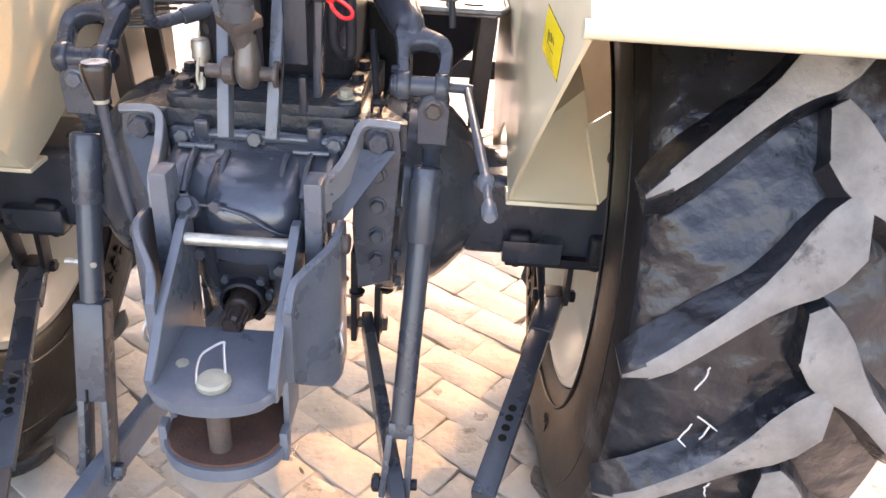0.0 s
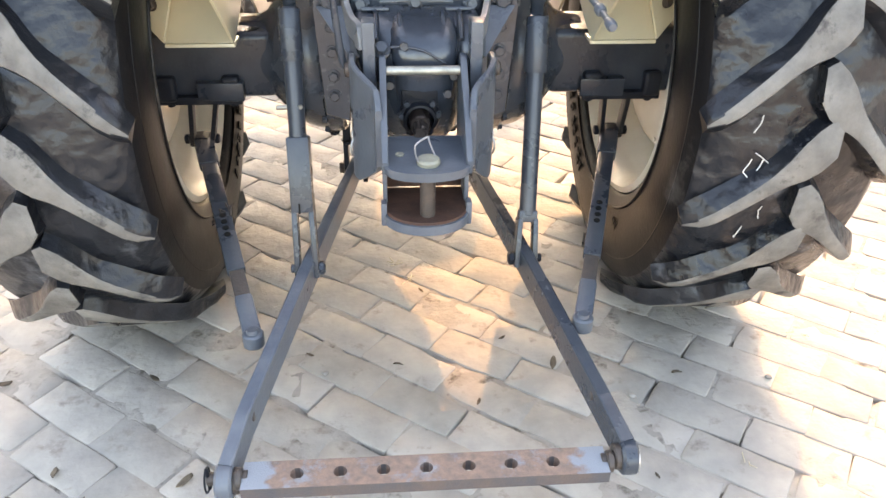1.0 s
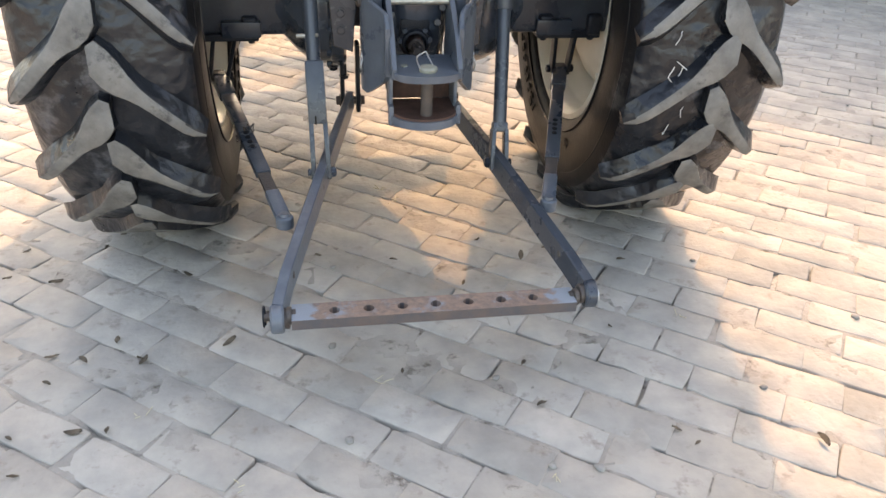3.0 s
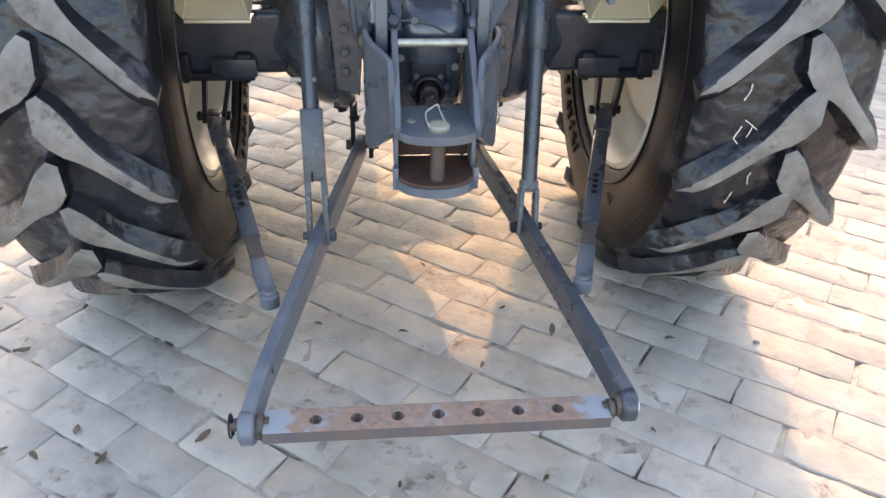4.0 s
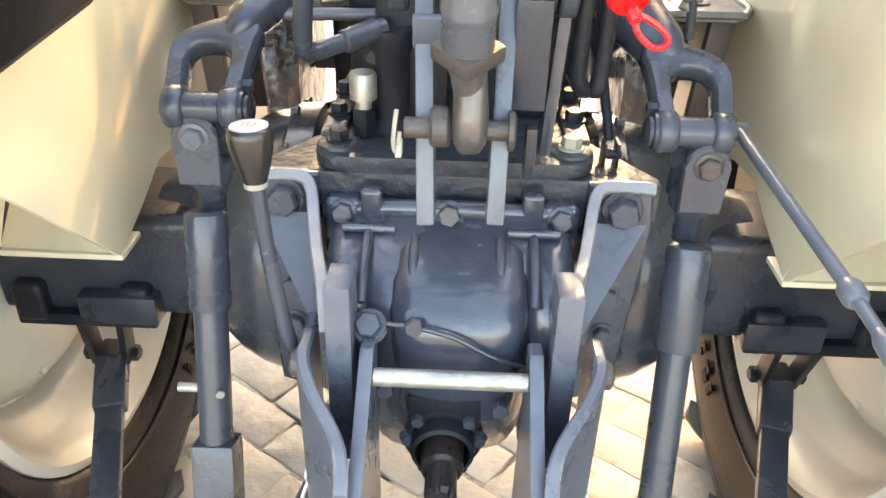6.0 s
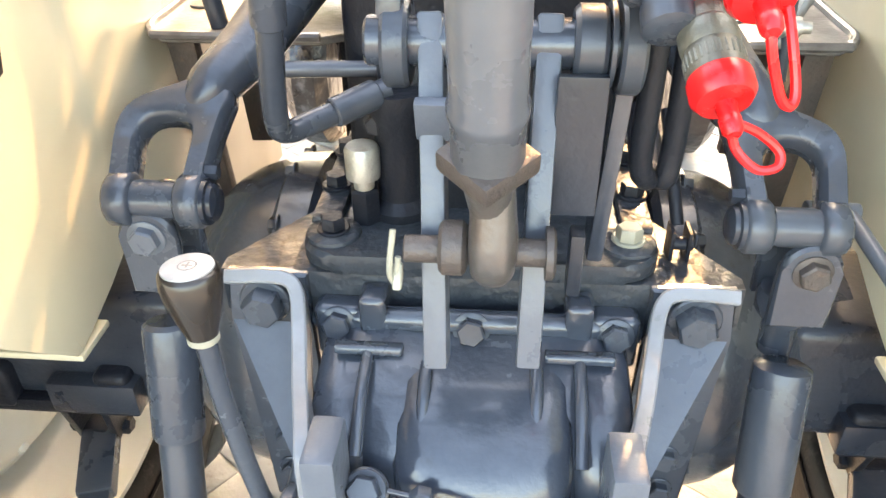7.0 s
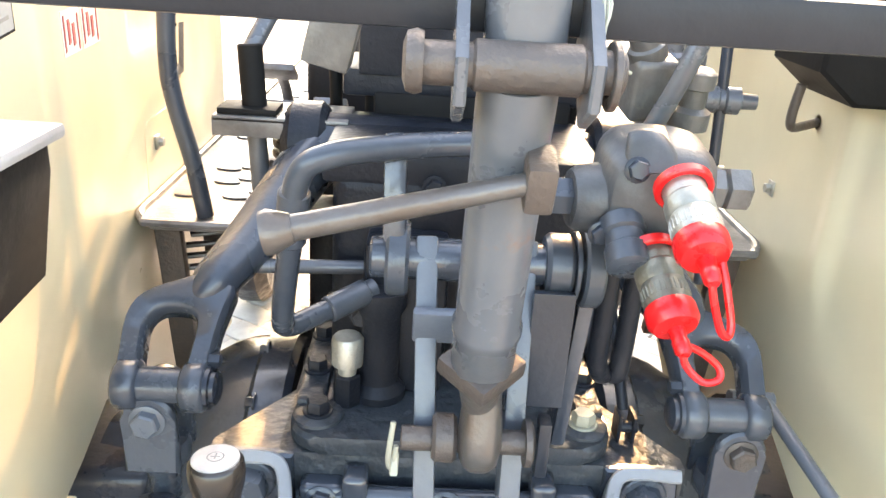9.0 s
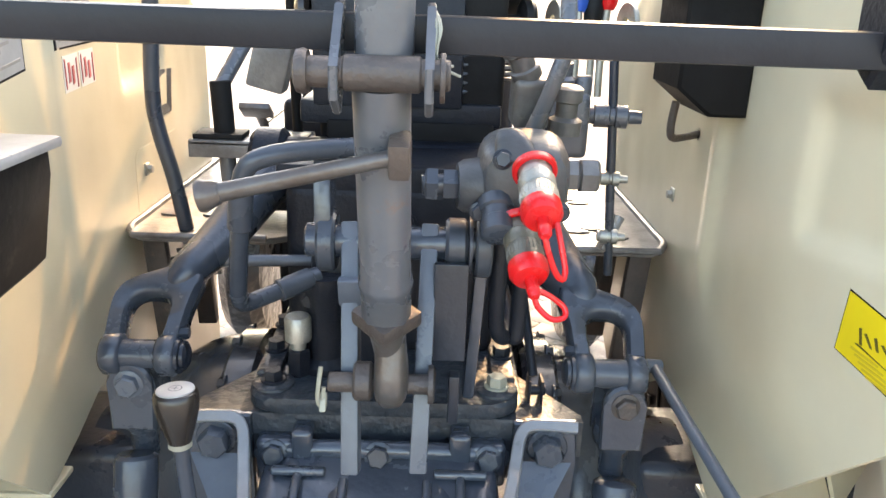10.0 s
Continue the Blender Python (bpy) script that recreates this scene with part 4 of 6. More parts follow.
# lift rods
def clevis(bm, at, axis_x=1):
    """Forked head with a rounded top and its cross bolt, facing back."""
    x, y, z = at
    pts = [(-0.026, -0.062), (0.026, -0.062), (0.026, 0.0)] + [(0.026 * math.cos(a), 0.026 * math.sin(a)) for a in (math.pi * k / 10 for k in range(1, 10))] + [(-0.026, 0.0)]
    for dy in (-0.022, 0.030):
        slab(bm, [(x + px, z + pz) for px, pz in pts], 0.013, XZ(y + dy), 0.003)
    spin(bm, [(0.026, 0), (0.029, 0.008), (0.028, 0.022), (0.017, 0.036), (0.016, 0.07)], (x, y + 0.004, z - 0.042), (0, 0, -1), 20)
    return bm


def lift_rod(s):
    top = Vector((-0.292, 0.262, 1.004)) if s < 0 else Vector((0.290, 0.278, 0.984))
    low = Vector((-0.279, 0.036, 0.330)) if s < 0 else Vector((0.262, 0.044, 0.337))
    at = lambda f: top.lerp(low, f)
    bm = bm_new()
    clevis(bm, top)
    head = part("lift_rod", bm, LINK, tractor, "blue-grey lift rod with screw tube and forked foot")
    bm = bm_new()
    bolt(bm, top + Vector((0, -0.028, 0)), (0, -1, 0), 0.0135, 0.012)
    part("clevis_bolt", bm, GREY if s < 0 else RUST, head)
    bm = bm_new()
    ax = low - top
    if s < 0:
        spin(bm, [(0.020, 0), (0.0245, 0.004), (0.0255, 0.01), (0.0255, 0.116), (0.024, 0.12)], at(0.135), ax, 28)
        rod(bm, at(0.29), at(0.60), 0.0205, seg=24)
    else:
        spin(bm, [(0.020, 0), (0.026, 0.004), (0.027, 0.01), (0.027, 0.128), (0.025, 0.132)], at(0.150), ax, 28)
        rod(bm, at(0.32), at(0.84), 0.0205, seg=24)
    part("screw_tube", bm, LINK, head)
    bm = bm_new()
    if s < 0:
        flat_bar(bm, at(0.545), at(0.80), 0.048, 0.054, 0.007, up=(0, 1, 0))
        part("fork", bm, LINK, head)
        for dx in (-0.020, 0.020):
            bm = bm_new()
            flat_bar(bm, at(0.78) + Vector((dx, 0, 0)), at(1.03) + Vector((dx * 1.15, 0, 0)), 0.042, 0.014, 0.004, up=(0, 1, 0))
            part("fork_tine", bm, LINK, head)
    else:
        flat_bar(bm, at(0.82), at(0.865), 0.036, 0.046, 0.006, up=(0, 1, 0))
        part("fork", bm, LINK, head)
        for dx in (-0.019, 0.019):
            bm = bm_new()
            flat_bar(bm, at(0.85) + Vector((dx, 0, 0)), at(1.03) + Vector((dx * 1.2, 0, 0)), 0.040, 0.013, 0.004, up=(0, 1, 0))
            part("fork_tine", bm, LINK, head)
    if s < 0:
        for f0, f1, dx, dy in ((0.60, 0.76, 0.024, 0.004), (0.755, 0.79, -0.006, -0.0255)):
            bm = bm_new()
            # black strip paints the shade inside the slot
            flat_bar(bm, at(f0) + Vector((dx, dy, 0)), at(f1) + Vector((dx, dy, 0)), 0.006, 0.004, 0.001, up=(0, 1, 0))
            part("slot", bm, BLACKMATT, head)
        bm = bm_new()
        rod(bm, at(0.45) + Vector((-0.045, 0, 0)), at(0.45) + Vector((-0.018, 0, 0)), 0.006)
        part("lock_pin", bm, ZINC, head)
        bm = bm_new()
        bolt(bm, at(0.44) + Vector((0.012, -0.018, 0)), (0.5, -1, 0), 0.006, 0.006, False)
        part("grease_nipple", bm, ZINC, head)
    bm = bm_new()
    rod(bm, low + Vector((-0.04, 0, 0)), low + Vector((0.04, 0, 0)), 0.011)
    spin(bm, [(0.017, 0), (0.017, 0.01), (0.012, 0.014)], low + Vector((-s * 0.03, 0, 0)), (-s, 0, 0), 6)
    part("fork_pin", bm, DARK if s > 0 else LINK, head)
    return head


lift_rod(-1)
lift_rod(1)


# lift arms on the rock shaft
def lift_arm(s):
    c = Vector((-0.281, 0.250, 1.034)) if s < 0 else Vector((0.270, 0.268, 1.018))
    d = Vector((0, 0.78, 0.62)).normalized()
    nrm = Vector((1, 0, 0)).cross(d)
    bm = bm_new()
    secs = []
    N_ = 26
    for k in range(N_ + 1):
        f = k / N_
        # horseshoe from one eye round the arch to the other
        if f < 0.25:
            u = f / 0.25
            o, i_ = (-0.043 - 0.004 * u, 0.056 * u), (-0.021 - 0.004 * u, 0.052 * u)
        elif f > 0.75:
            u = (1 - f) / 0.25
            o, i_ = (0.043 + 0.004 * u, 0.056 * u), (0.021 + 0.004 * u, 0.052 * u)
        else:
            a = math.pi - math.pi * (f - 0.25) / 0.5
            w_ = 1 + 0.62 * math.exp(-((a - radians(90 + 34 * s)) / 0.52) ** 2)
            o, i_ = (0.047 * w_ * e_(math.cos(a), 0.8), 0.056 + 0.046 * w_ * e_(math.sin(a), 0.8)), (0.025 * e_(math.cos(a), 0.8), 0.052 + 0.024 * e_(math.sin(a), 0.8))
        P = lambda q, h: c + Vector((1, 0, 0)) * q[0] + d * q[1] + nrm * h
        mid = lambda w: (o[0] + (i_[0] - o[0]) * w, o[1] + (i_[1] - o[1]) * w)
        secs.append([P(mid(0.0), -0.010), P(mid(0.0), 0.010), P(mid(0.14), 0.0165), P(mid(0.86), 0.0165), P(mid(1.0), 0.011), P(mid(1.0), -0.011), P(mid(0.86), -0.0165), P(mid(0.14), -0.0165)])
    loft(bm, secs)
    for dx in (-0.0315, 0.0315):
        ring(bm, c + Vector((dx, 0, 0)), (1, 0, 0), 0.0245, 0.010, 0.023, 24)
    stem = [c + d * 0.086 + Vector((-s * 0.014, 0, 0)), c + d * 0.112 + Vector((-s * 0.030, 0, 0)), c + Vector((-s * 0.055, 0.150, 0.092)), c + Vector((-s * 0.085, 0.225, 0.130)), c + Vector((-s * 0.112, 0.29, 0.162))]
    tube(bm, stem, 0.022, 20, 6, radii=(0.011, 0.030, 0.037, 0.042, 0.047), flat=0.78)
    arm = part("lift_arm", bm, LINK, tractor, "dark grey forged lift arm with forked end", angle=60)
    bm = bm_new()
    rod(bm, c + Vector((-0.022, 0, 0)), c + Vector((0.022, 0, 0)), 0.0175, seg=20)
    part("fork_sleeve", bm, LINK, arm)
    bm = bm_new()
    e = c + Vector((-s * 0.043, 0, 0))
    spin(bm, [(0.021, 0), (0.021, 0.004), (0.017, 0.005), (0.017, 0.009), (0.012, 0.012)], e, (-s, 0, 0), 20)
    bolt(bm, e + Vector((s * 0.004, 0.014, 0.022)), (-s, 0, 0), 0.0075, 0.014)
    part("retainer", bm, ARM, arm)
    # raised casting letters, not legible
    if s < 0:
        bm = bm_new()
        for k in range(7):
            p = c + Vector((0.052 + 0.0050 * k, 0.150 + 0.012 * k, 0.112 + 0.0064 * k))
            box(bm, p, (0.006, 0.005, 0.003), 0.001)
        part("casting_mark", bm, CAST, arm)
    return arm


lift_arm(-1)
lift_arm(1)
bm = bm_new()
rod(bm, (-0.215, 0.545, 1.205), (0.215, 0.545, 1.195), 0.036, seg=24)
for s in (-1, 1):
    ring(bm, (s * 0.185, 0.545, 1.20), (1, 0, 0), 0.052, 0.03, 0.05, 26)
part("rock_shaft", bm, DARK, tractor, "dark grey rock shaft")

# hydraulic lift body behind the top link
bm = bm_new()
box(bm, (0.0, 0.53, 1.09), (0.28, 0.26, 0.24), 0.02, seg=3)
box(bm, (-0.055, 0.40, 1.06), (0.09, 0.10, 0.18), 0.012)
box(bm, (0.0, 0.50, 1.215), (0.30, 0.20, 0.035), 0.006)
lift_body = part("lift_body", bm, DARK, tractor, "dark cast hydraulic lift body")
bm = bm_new()
spin(bm, [(0.03, 0), (0.03, 0.02), (0.022, 0.03), (0.022, 0.11), (0.028, 0.12), (0.028, 0.14)], (-0.08, 0.345, 0.965), (0, 0, 1), 20)
part("valve_tower", bm, DARK, lift_body)
bm = bm_new()
rod(bm, (-0.215, 0.375, 1.108), (-0.10, 0.385, 1.108), 0.008)
part("spindle", bm, TUBE, lift_body)
each_bolt("body_bolt", [((x, y - 0.01, z), (0, -1, 0.1), 0.010, 0.012) for x, y, z in ((-0.115, 0.40, 1.0), (-0.10, 0.355, 1.07), (0.02, 0.405, 1.16), (0.06, 0.405, 1.12), (-0.03, 0.405, 1.20))], DARK, lift_body)

# rocker with its two hanging straps
bm = bm_new()
flat_bar(bm, (0.050, 0.243, 1.205), (0.045, 0.147, 0.957), 0.030, 0.0185, 0.003, up=(0, 1, 0.3))
right_strap = bm
bm = bm_new()
flat_bar(bm, (-0.036, 0.242, 1.205), (-0.026, 0.141, 0.957), 0.030, 0.0185, 0.003, up=(0, 1, 0.3))
rocker = part("top_link_strap", bm, GREY, tractor, "pair of blue-grey top link straps")
part("strap", right_strap, GREY, rocker)
bm = bm_new()
box(bm, (-0.019, 0.196, 1.142), (0.052, 0.010, 0.036), 0.003, Matrix.Rotation(radians(20), 4, "X"))
part("cross_plate", bm, GREYL, rocker)
bm = bm_new()
rod(bm, (-0.085, 0.238, 1.185), (0.115, 0.238, 1.185), 0.019, seg=22)
part("rocker_shaft", bm, CAST, rocker)
for x, r, w in ((-0.061, 0.034, 0.020), (0.079, 0.029, 0.024), (0.094, 0.031, 0.004), (0.108, 0.036, 0.018)):
    bm = bm_new()
    ring(bm, (x, 0.238, 1.185), (1, 0, 0), r, 0.015, w, 26)
    part("shaft_collar", bm, LINK, rocker)
bm = bm_new()
flat_bar(bm, (-0.064, 0.238, 1.20), (-0.067, 0.262, 1.29), 0.045, 0.02, 0.006, up=(0, 1, 0))
part("rocker_lever", bm, CAST, rocker)
bm = bm_new()
flat_bar(bm, (0.108, 0.24, 1.185), (0.10, 0.25, 1.00), 0.04, 0.014, 0.004, up=(0, 1, 0))
part("rocker_lever", bm, CAST, rocker)
bm = bm_new()
box(bm, (0.074, 0.205, 1.118), (0.036, 0.008, 0.112), 0.001)
box(bm, (0.082, 0.215, 1.01), (0.012, 0.02, 0.06), 0.003)
part("flat_tab", bm, ARM, rocker)
bm = bm_new()
rod(bm, (-0.050, 0.150, 1.060), (0.060, 0.150, 1.060), 0.0105)
spin(bm, [(0.020, 0), (0.020, 0.005), (0.017, 0.007)], (0.053, 0.150, 1.060), (1, 0, 0), 18)
strap_pin = part("strap_pin", bm, RUST, rocker)
bm = bm_new()
tube(bm, [(-0.056, 0.140, 1.082), (-0.058, 0.136, 1.065), (-0.059, 0.134, 1.048), (-0.056, 0.136, 1.040), (-0.053, 0.138, 1.06)], 0.0024, 8, 4)
slab(bm, [(0.130, 1.036), (0.144, 1.036), (0.146, 1.050), (0.138, 1.054)], 0.007, YZ(-0.054), 0.001)
part("pin_clip", bm, PALE, rocker, "pale linch pin clip")

# top link
TLA, TLB = Vector((0.010, 0.130, 1.146)), Vector((0.008, 0.050, 1.385))
bm = bm_new()
spin(bm, [(0.022, -0.004), (0.0242, 0.0), (0.0242, 0.035), (0.026, 0.040), (0.026, 0.046), (0.024, 0.05), (0.0235, 0.245)], TLA, TLB - TLA, 32)
top_link = part("top_link", bm, TUBE, tractor, "grey tubular top link, chipped paint and rust")
bm = bm_new()
t = bm_new()
box(t, (0, 0, 0), (0.050, 0.050, 0.018), 0.004)
merge(bm, t, Matrix.Translation(TLA + Vector((0, 0.002, -0.004))) @ Matrix.Rotation(radians(18), 4, "X") @ Matrix.Rotation(radians(45), 4, "Z"))
part("lock_collar", bm, RUST, top_link, "rusty square lock collar")
bm = bm_new()
spin(bm, [(0.019, 0), (0.020, 0.010), (0.017, 0.020), (0.014, 0.04), (0.015, 0.055)], TLA + Vector((0, 0.002, -0.006)), (0.05, 0.2, -1), 22)
secs = []
for d, w, h in ((0.025, 0.014, 0.016), (0.045, 0.0155, 0.020), (0.062, 0.0175, 0.026), (0.078, 0.0180, 0.029), (0.094, 0.0165, 0.024), (0.104, 0.012, 0.014), (0.108, 0.004, 0.005)):
    p = TLA + Vector((0.005, 0.014, -d))
    secs.append([(p.x + w * e_(math.cos(a), 0.72), p.y + h * e_(math.sin(a), 0.8), p.z) for a in (2 * math.pi * k / 20 for k in range(20))])
loft(bm, secs)
part("rod_end", bm, WORN, top_link, "worn steel rod end", angle=60)
bm = bm_new()
ring(bm, (-0.014, 0.150, 1.062), (1, 0, 0), 0.0205, 0.01, 0.020, 22)
part("ball", bm, RUST, top_link)
bm = bm_new()
hA, hB = Vector((0.018, 0.036, 1.321)), Vector((-0.126, 0.018, 1.290))
rod(bm, hA, hB, 0.0068, 0.0078)
spin(bm, [(0.0085, 0), (0.011, 0.006), (0.0135, 0.013), (0.0125, 0.017)], hB + (hA - hB).normalized() * 0.012, hB - hA, 18)
part("turning_handle", bm, WORN, top_link, "worn turning handle with rust")
bm = bm_new()
box(bm, (0.024, 0.042, 1.322), (0.018, 0.03, 0.032), 0.004, Matrix.Rotation(radians(18), 4, "X"))
part("handle_lug", bm, RUST, top_link)
bm = bm_new()
rod(bm, (-0.020, 0.034, 1.386), (0.040, 0.034, 1.386), 0.0140, seg=20)
part("end_sleeve", bm, RUST, top_link)

# cross bar with the holder of the top link
bm = bm_new()
box(bm, (0.0, 0.085, 1.4135), (0.86, 0.030, 0.030), 0.004)
bar = part("cross_bar", bm, DARKBAR, tractor, "grey square tube cross bar between the fenders")
for x in (-0.026, 0.046):
    bm = bm_new()
    slab(bm, [(0.080, 1.438), (0.062, 1.436), (0.036, 1.405), (0.018, 1.392), (0.020, 1.366), (0.046, 1.352), (0.080, 1.395)], 0.007, YZ(x), 0.0015)
    part("holder_plate", bm, TUBE, bar)
bm = bm_new()
rod(bm, (-0.052, 0.034, 1.386), (0.062, 0.034, 1.386), 0.0120, seg=18)
spin(bm, [(0.016, 0), (0.0175, 0.004), (0.016, 0.009), (0.010, 0.011)], (-0.046, 0.034, 1.386), (-1, 0, 0), 18)
ring(bm, (0.056, 0.034, 1.384), (1, 0, 0), 0.019, 0.012, 0.004, 18)
part("holder_pin", bm, RUST, bar, "rusty holder pin")
bm = bm_new()
rng = random.Random(7)
for k in range(3):
    tube(bm, [(0.047, 0.07, 1.435), (0.050 + rng.uniform(-.004, .008), 0.05, 1.42), (0.052 + rng.uniform(-.004, .006), 0.045, 1.395), (0.058 + 0.006 * k, 0.05, 1.40 - 0.008 * k)], 0.0012, 6, 4)
part("string", bm, PALE, bar, "frayed pale string")
bm = bm_new()
rod(bm, (0.010, 0.058, 1.385), (0.010, 0.054, 1.70), 0.0235, seg=28)
part("upright_post", bm, TUBE, bar)
for s in (-1, 1):
    bm = bm_new()
    if s > 0:
        slab(bm, [(0.055, 1.425), (0.05, 1.50), (0.12, 1.50), (0.115, 1.40), (0.085, 1.382)], 0.036, YZ(s * 0.424), 0.004)
    else:
        box(bm, (-0.42, 0.085, 1.41), (0.03, 0.06, 0.06), 0.008)
    part("bar_foot", bm, DARK, bar)

# control valve with quick couplers
bm = bm_new()
secs = []
for y, w, h, dz in ((0.176, 0.030, 0.026, -0.004), (0.182, 0.040, 0.036, -0.002), (0.20, 0.046, 0.043, 0.0), (0.235, 0.047, 0.046, 0.002), (0.255, 0.042, 0.042, 0.003)):
    secs.append([(0.143 + w * e_(math.cos(a), 0.62), y, 1.280 + dz + h * e_(math.sin(a), 0.62)) for a in (2 * math.pi * k / 28 for k in range(28))])
loft(bm, secs)
spin(bm, [(0.030, 0), (0.027, 0.018), (0.023, 0.024)], (0.100, 0.215, 1.270), (-1, -0.1, 0), 20)
valve = part("control_valve", bm, VALVE, tractor, "dark grey hydraulic control valve block")
bm = bm_new()
spin(bm, [(0.018, 0), (0.018, 0.012), (0.015, 0.014), (0.015, 0.024), (0.0172, 0.026), (0.0172, 0.042), (0.013, 0.045)], (0.114, 0.186, 1.262), (0.05, -0.75, -0.55), 12)
part("valve_plug", bm, LINK, valve)
bm = bm_new()
spin(bm, [(0.017, 0), (0.017, 0.014), (0.0145, 0.016), (0.0185, 0.018), (0.0185, 0.034), (0.015, 0.037)], (0.184, 0.212, 1.272), (1, 0, 0), 6)
part("side_nut", bm, FITTING, valve)
# leaning square fitting with an elbow and cap nut, a round fitting beside it, a flat block below
bm = bm_new()
box(bm, (0, 0, 0), (0.040, 0.040, 0.058), 0.007, seg=3)
spin(bm, [(0.017, 0), (0.017, 0.012), (0.014, 0.014), (0.014, 0.030), (0.018, 0.033), (0.018, 0.046), (0.012, 0.050)], (-0.004, 0, 0.026), (-0.45, 0, 1), 22)
bmesh.ops.transform(bm, matrix=Matrix.Translation((0.158, 0.325, 1.332)) @ Matrix.Rotation(radians(12), 4, "X") @ Matrix.Rotation(radians(8), 4, "Z"), verts=bm.verts)
tower = part("fitting", bm, FITTING, valve, "dusty steel hydraulic elbow fitting")
bm = bm_new()
bolt(bm, (0.133, 0.313, 1.404), (-0.4, -0.15, 1), 0.0115, 0.014)
part("fitting_bolt", bm, LINK, tower)
bm = bm_new()
spin(bm, [(0.019, 0), (0.019, 0.016), (0.0125, 0.020), (0.0125, 0.036), (0.0165, 0.038), (0.0165, 0.052), (0.012, 0.055)], (0.200, 0.325, 1.296), (0.04, -0.08, 1), 22)
part("fitting", bm, FITTING, valve, "dusty round hydraulic fitting")
bm = bm_new()
box(bm, (0.184, 0.272, 1.288), (0.040, 0.036, 0.060), 0.004, Matrix.Translation((0.184, 0.272, 1.288)) @ Matrix.Rotation(radians(14), 4, "Y") @ Matrix.Translation((-0.184, -0.272, -1.288)))
part("port_block", bm, FITTING, valve)
bm = bm_new()
tube(bm, [(0.155, 0.30, 1.30), (0.178, 0.285, 1.37), (0.19, 0.29, 1.42), (0.186, 0.32, 1.50)], 0.009, 12, 6)
part("feed_pipe", bm, TUBE, valve, angle=80)
bm = bm_new()
rod(bm, (0.083, 0.214, 1.272), (0.040, 0.212, 1.270), 0.0115)
part("inlet_pipe", bm, LINK, valve)
bm = bm_new()
bolt(bm, (0.062, 0.214, 1.271), (1, 0, 0), 0.0165, 0.024, False)
part("union_nut", bm, LINK, valve)
bm = bm_new()
bolt(bm, (0.056, 0.212, 1.271), (-1, 0, 0), 0.018, 0.016, False)
part("union_nut", bm, LINK, valve)
bm = bm_new()
secs = []
for f, w, th in ((0.0, 0.024, 0.014), (0.25, 0.022, 0.014), (0.5, 0.018, 0.013), (0.68, 0.014, 0.011), (0.75, 0.008, 0.006)):
    p = Vector((0.136 - 0.014 * f, 0.185 + 0.022 * f, 1.300 + 0.042 * f))
    secs.append([p + Vector((w * math.cos(a), -th * math.sin(a) * 0.8, th * math.sin(a) * 0.4)) for a in (2 * math.pi * k / 16 for k in range(16))])
loft(bm, secs)
part("valve_lug", bm, VALVE, valve, angle=70)
for p, d, L in (((0.1466, 0.156, 1.292), Vector((0.03, -0.86, -0.42)), 0.067), ((0.1355, 0.169, 1.2345), Vector((0.11, -0.80, -0.46)), 0.067)):
    d.normalize()
    P0 = Vector(p)
    bm = bm_new()
    spin(bm, [(0.014, 0), (0.016, 0.004), (0.016, 0.02), (0.0178, 0.023), (0.0178, 0.034), (0.0165, 0.037), (0.0178, 0.040), (0.0178, L - 0.012), (0.017, L - 0.008)], P0, d, 28)
    shell = ZINC if p[2] > 1.27 else OLDZINC
    cp = part("quick_coupler", bm, shell, valve, "dusty zinc hydraulic quick coupler" if p[2] > 1.27 else "tarnished brownish hydraulic quick coupler", angle=30)
    bm = bm_new()
    ring(bm, P0 + d * 0.006, d, 0.0215, 0.0168, 0.008, 28)
    part("cap_ring", bm, RED, cp, "red plastic ring")
    ax_u = d.orthogonal().normalized()
    ax_v = d.cross(ax_u)
    bm = bm_new()
    for k in range(30):
        a = 2 * math.pi * k / 30
        rad = ax_u * math.cos(a) + ax_v * math.sin(a)
        rod(bm, P0 + d * 0.042 + rad * 0.0175, P0 + d * (L - 0.016) + rad * 0.0175, 0.0009, seg=5)
    tagged(part("knurling", bm, shell, cp), kind="stuff")
    bm = bm_new()
    spin(bm, [(0.0185, 0), (0.0192, 0.002), (0.0192, 0.012), (0.016, 0.017), (0.0065, 0.019), (0.0055, 0.027), (0.0065, 0.029), (0.006, 0.037), (0.004, 0.040)], P0 + d * (L - 0.010), d, 28)
    part("dust_cap", bm, RED, cp, "red plastic dust cap")
    bm = bm_new()
    e = P0 + d * (L + 0.025)
    if p[2] > 1.27:
        pts = [e, e + Vector((0.003, -0.003, -0.014)), e + Vector((0.012, -0.002, -0.036)), e + Vector((0.019, 0.0, -0.042)), e + Vector((0.021, 0.004, -0.034)), e + Vector((0.016, 0.012, -0.010)), e + Vector((0.012, 0.022, 0.008))]
    else:
        pts = [e, e + Vector((0.004, -0.002, -0.012)), e + Vector((0.017, -0.004, -0.023)), e + Vector((0.029, -0.002, -0.022)), e + Vector((0.029, 0.002, -0.014)), e + Vector((0.016, 0.004, -0.004)), e + Vector((0.002, 0.004, 0.002))]
    tube(bm, pts, 0.0028, 8, 6)
    part("cap_strap", bm, RED, cp)

each_bolt("valve_bolt", [((0.118, 0.178, 1.306), (0, -1, 0.2), 0.008, 0.008), ((0.098, 0.182, 1.252), (0, -1, 0), 0.008, 0.008), ((0.178, 0.178, 1.255), (0, -1, 0), 0.008, 0.008)], ARM, valve)

# the block sits a little lower than its couplers' axis
for ob in [valve] + [c for c in valve.children if not c.name.startswith(("quick_coupler", "fitting", "port_block", "side_nut"))]:
    ob.data.transform(Matrix.Translation((0.0, -0.004, -0.012)))

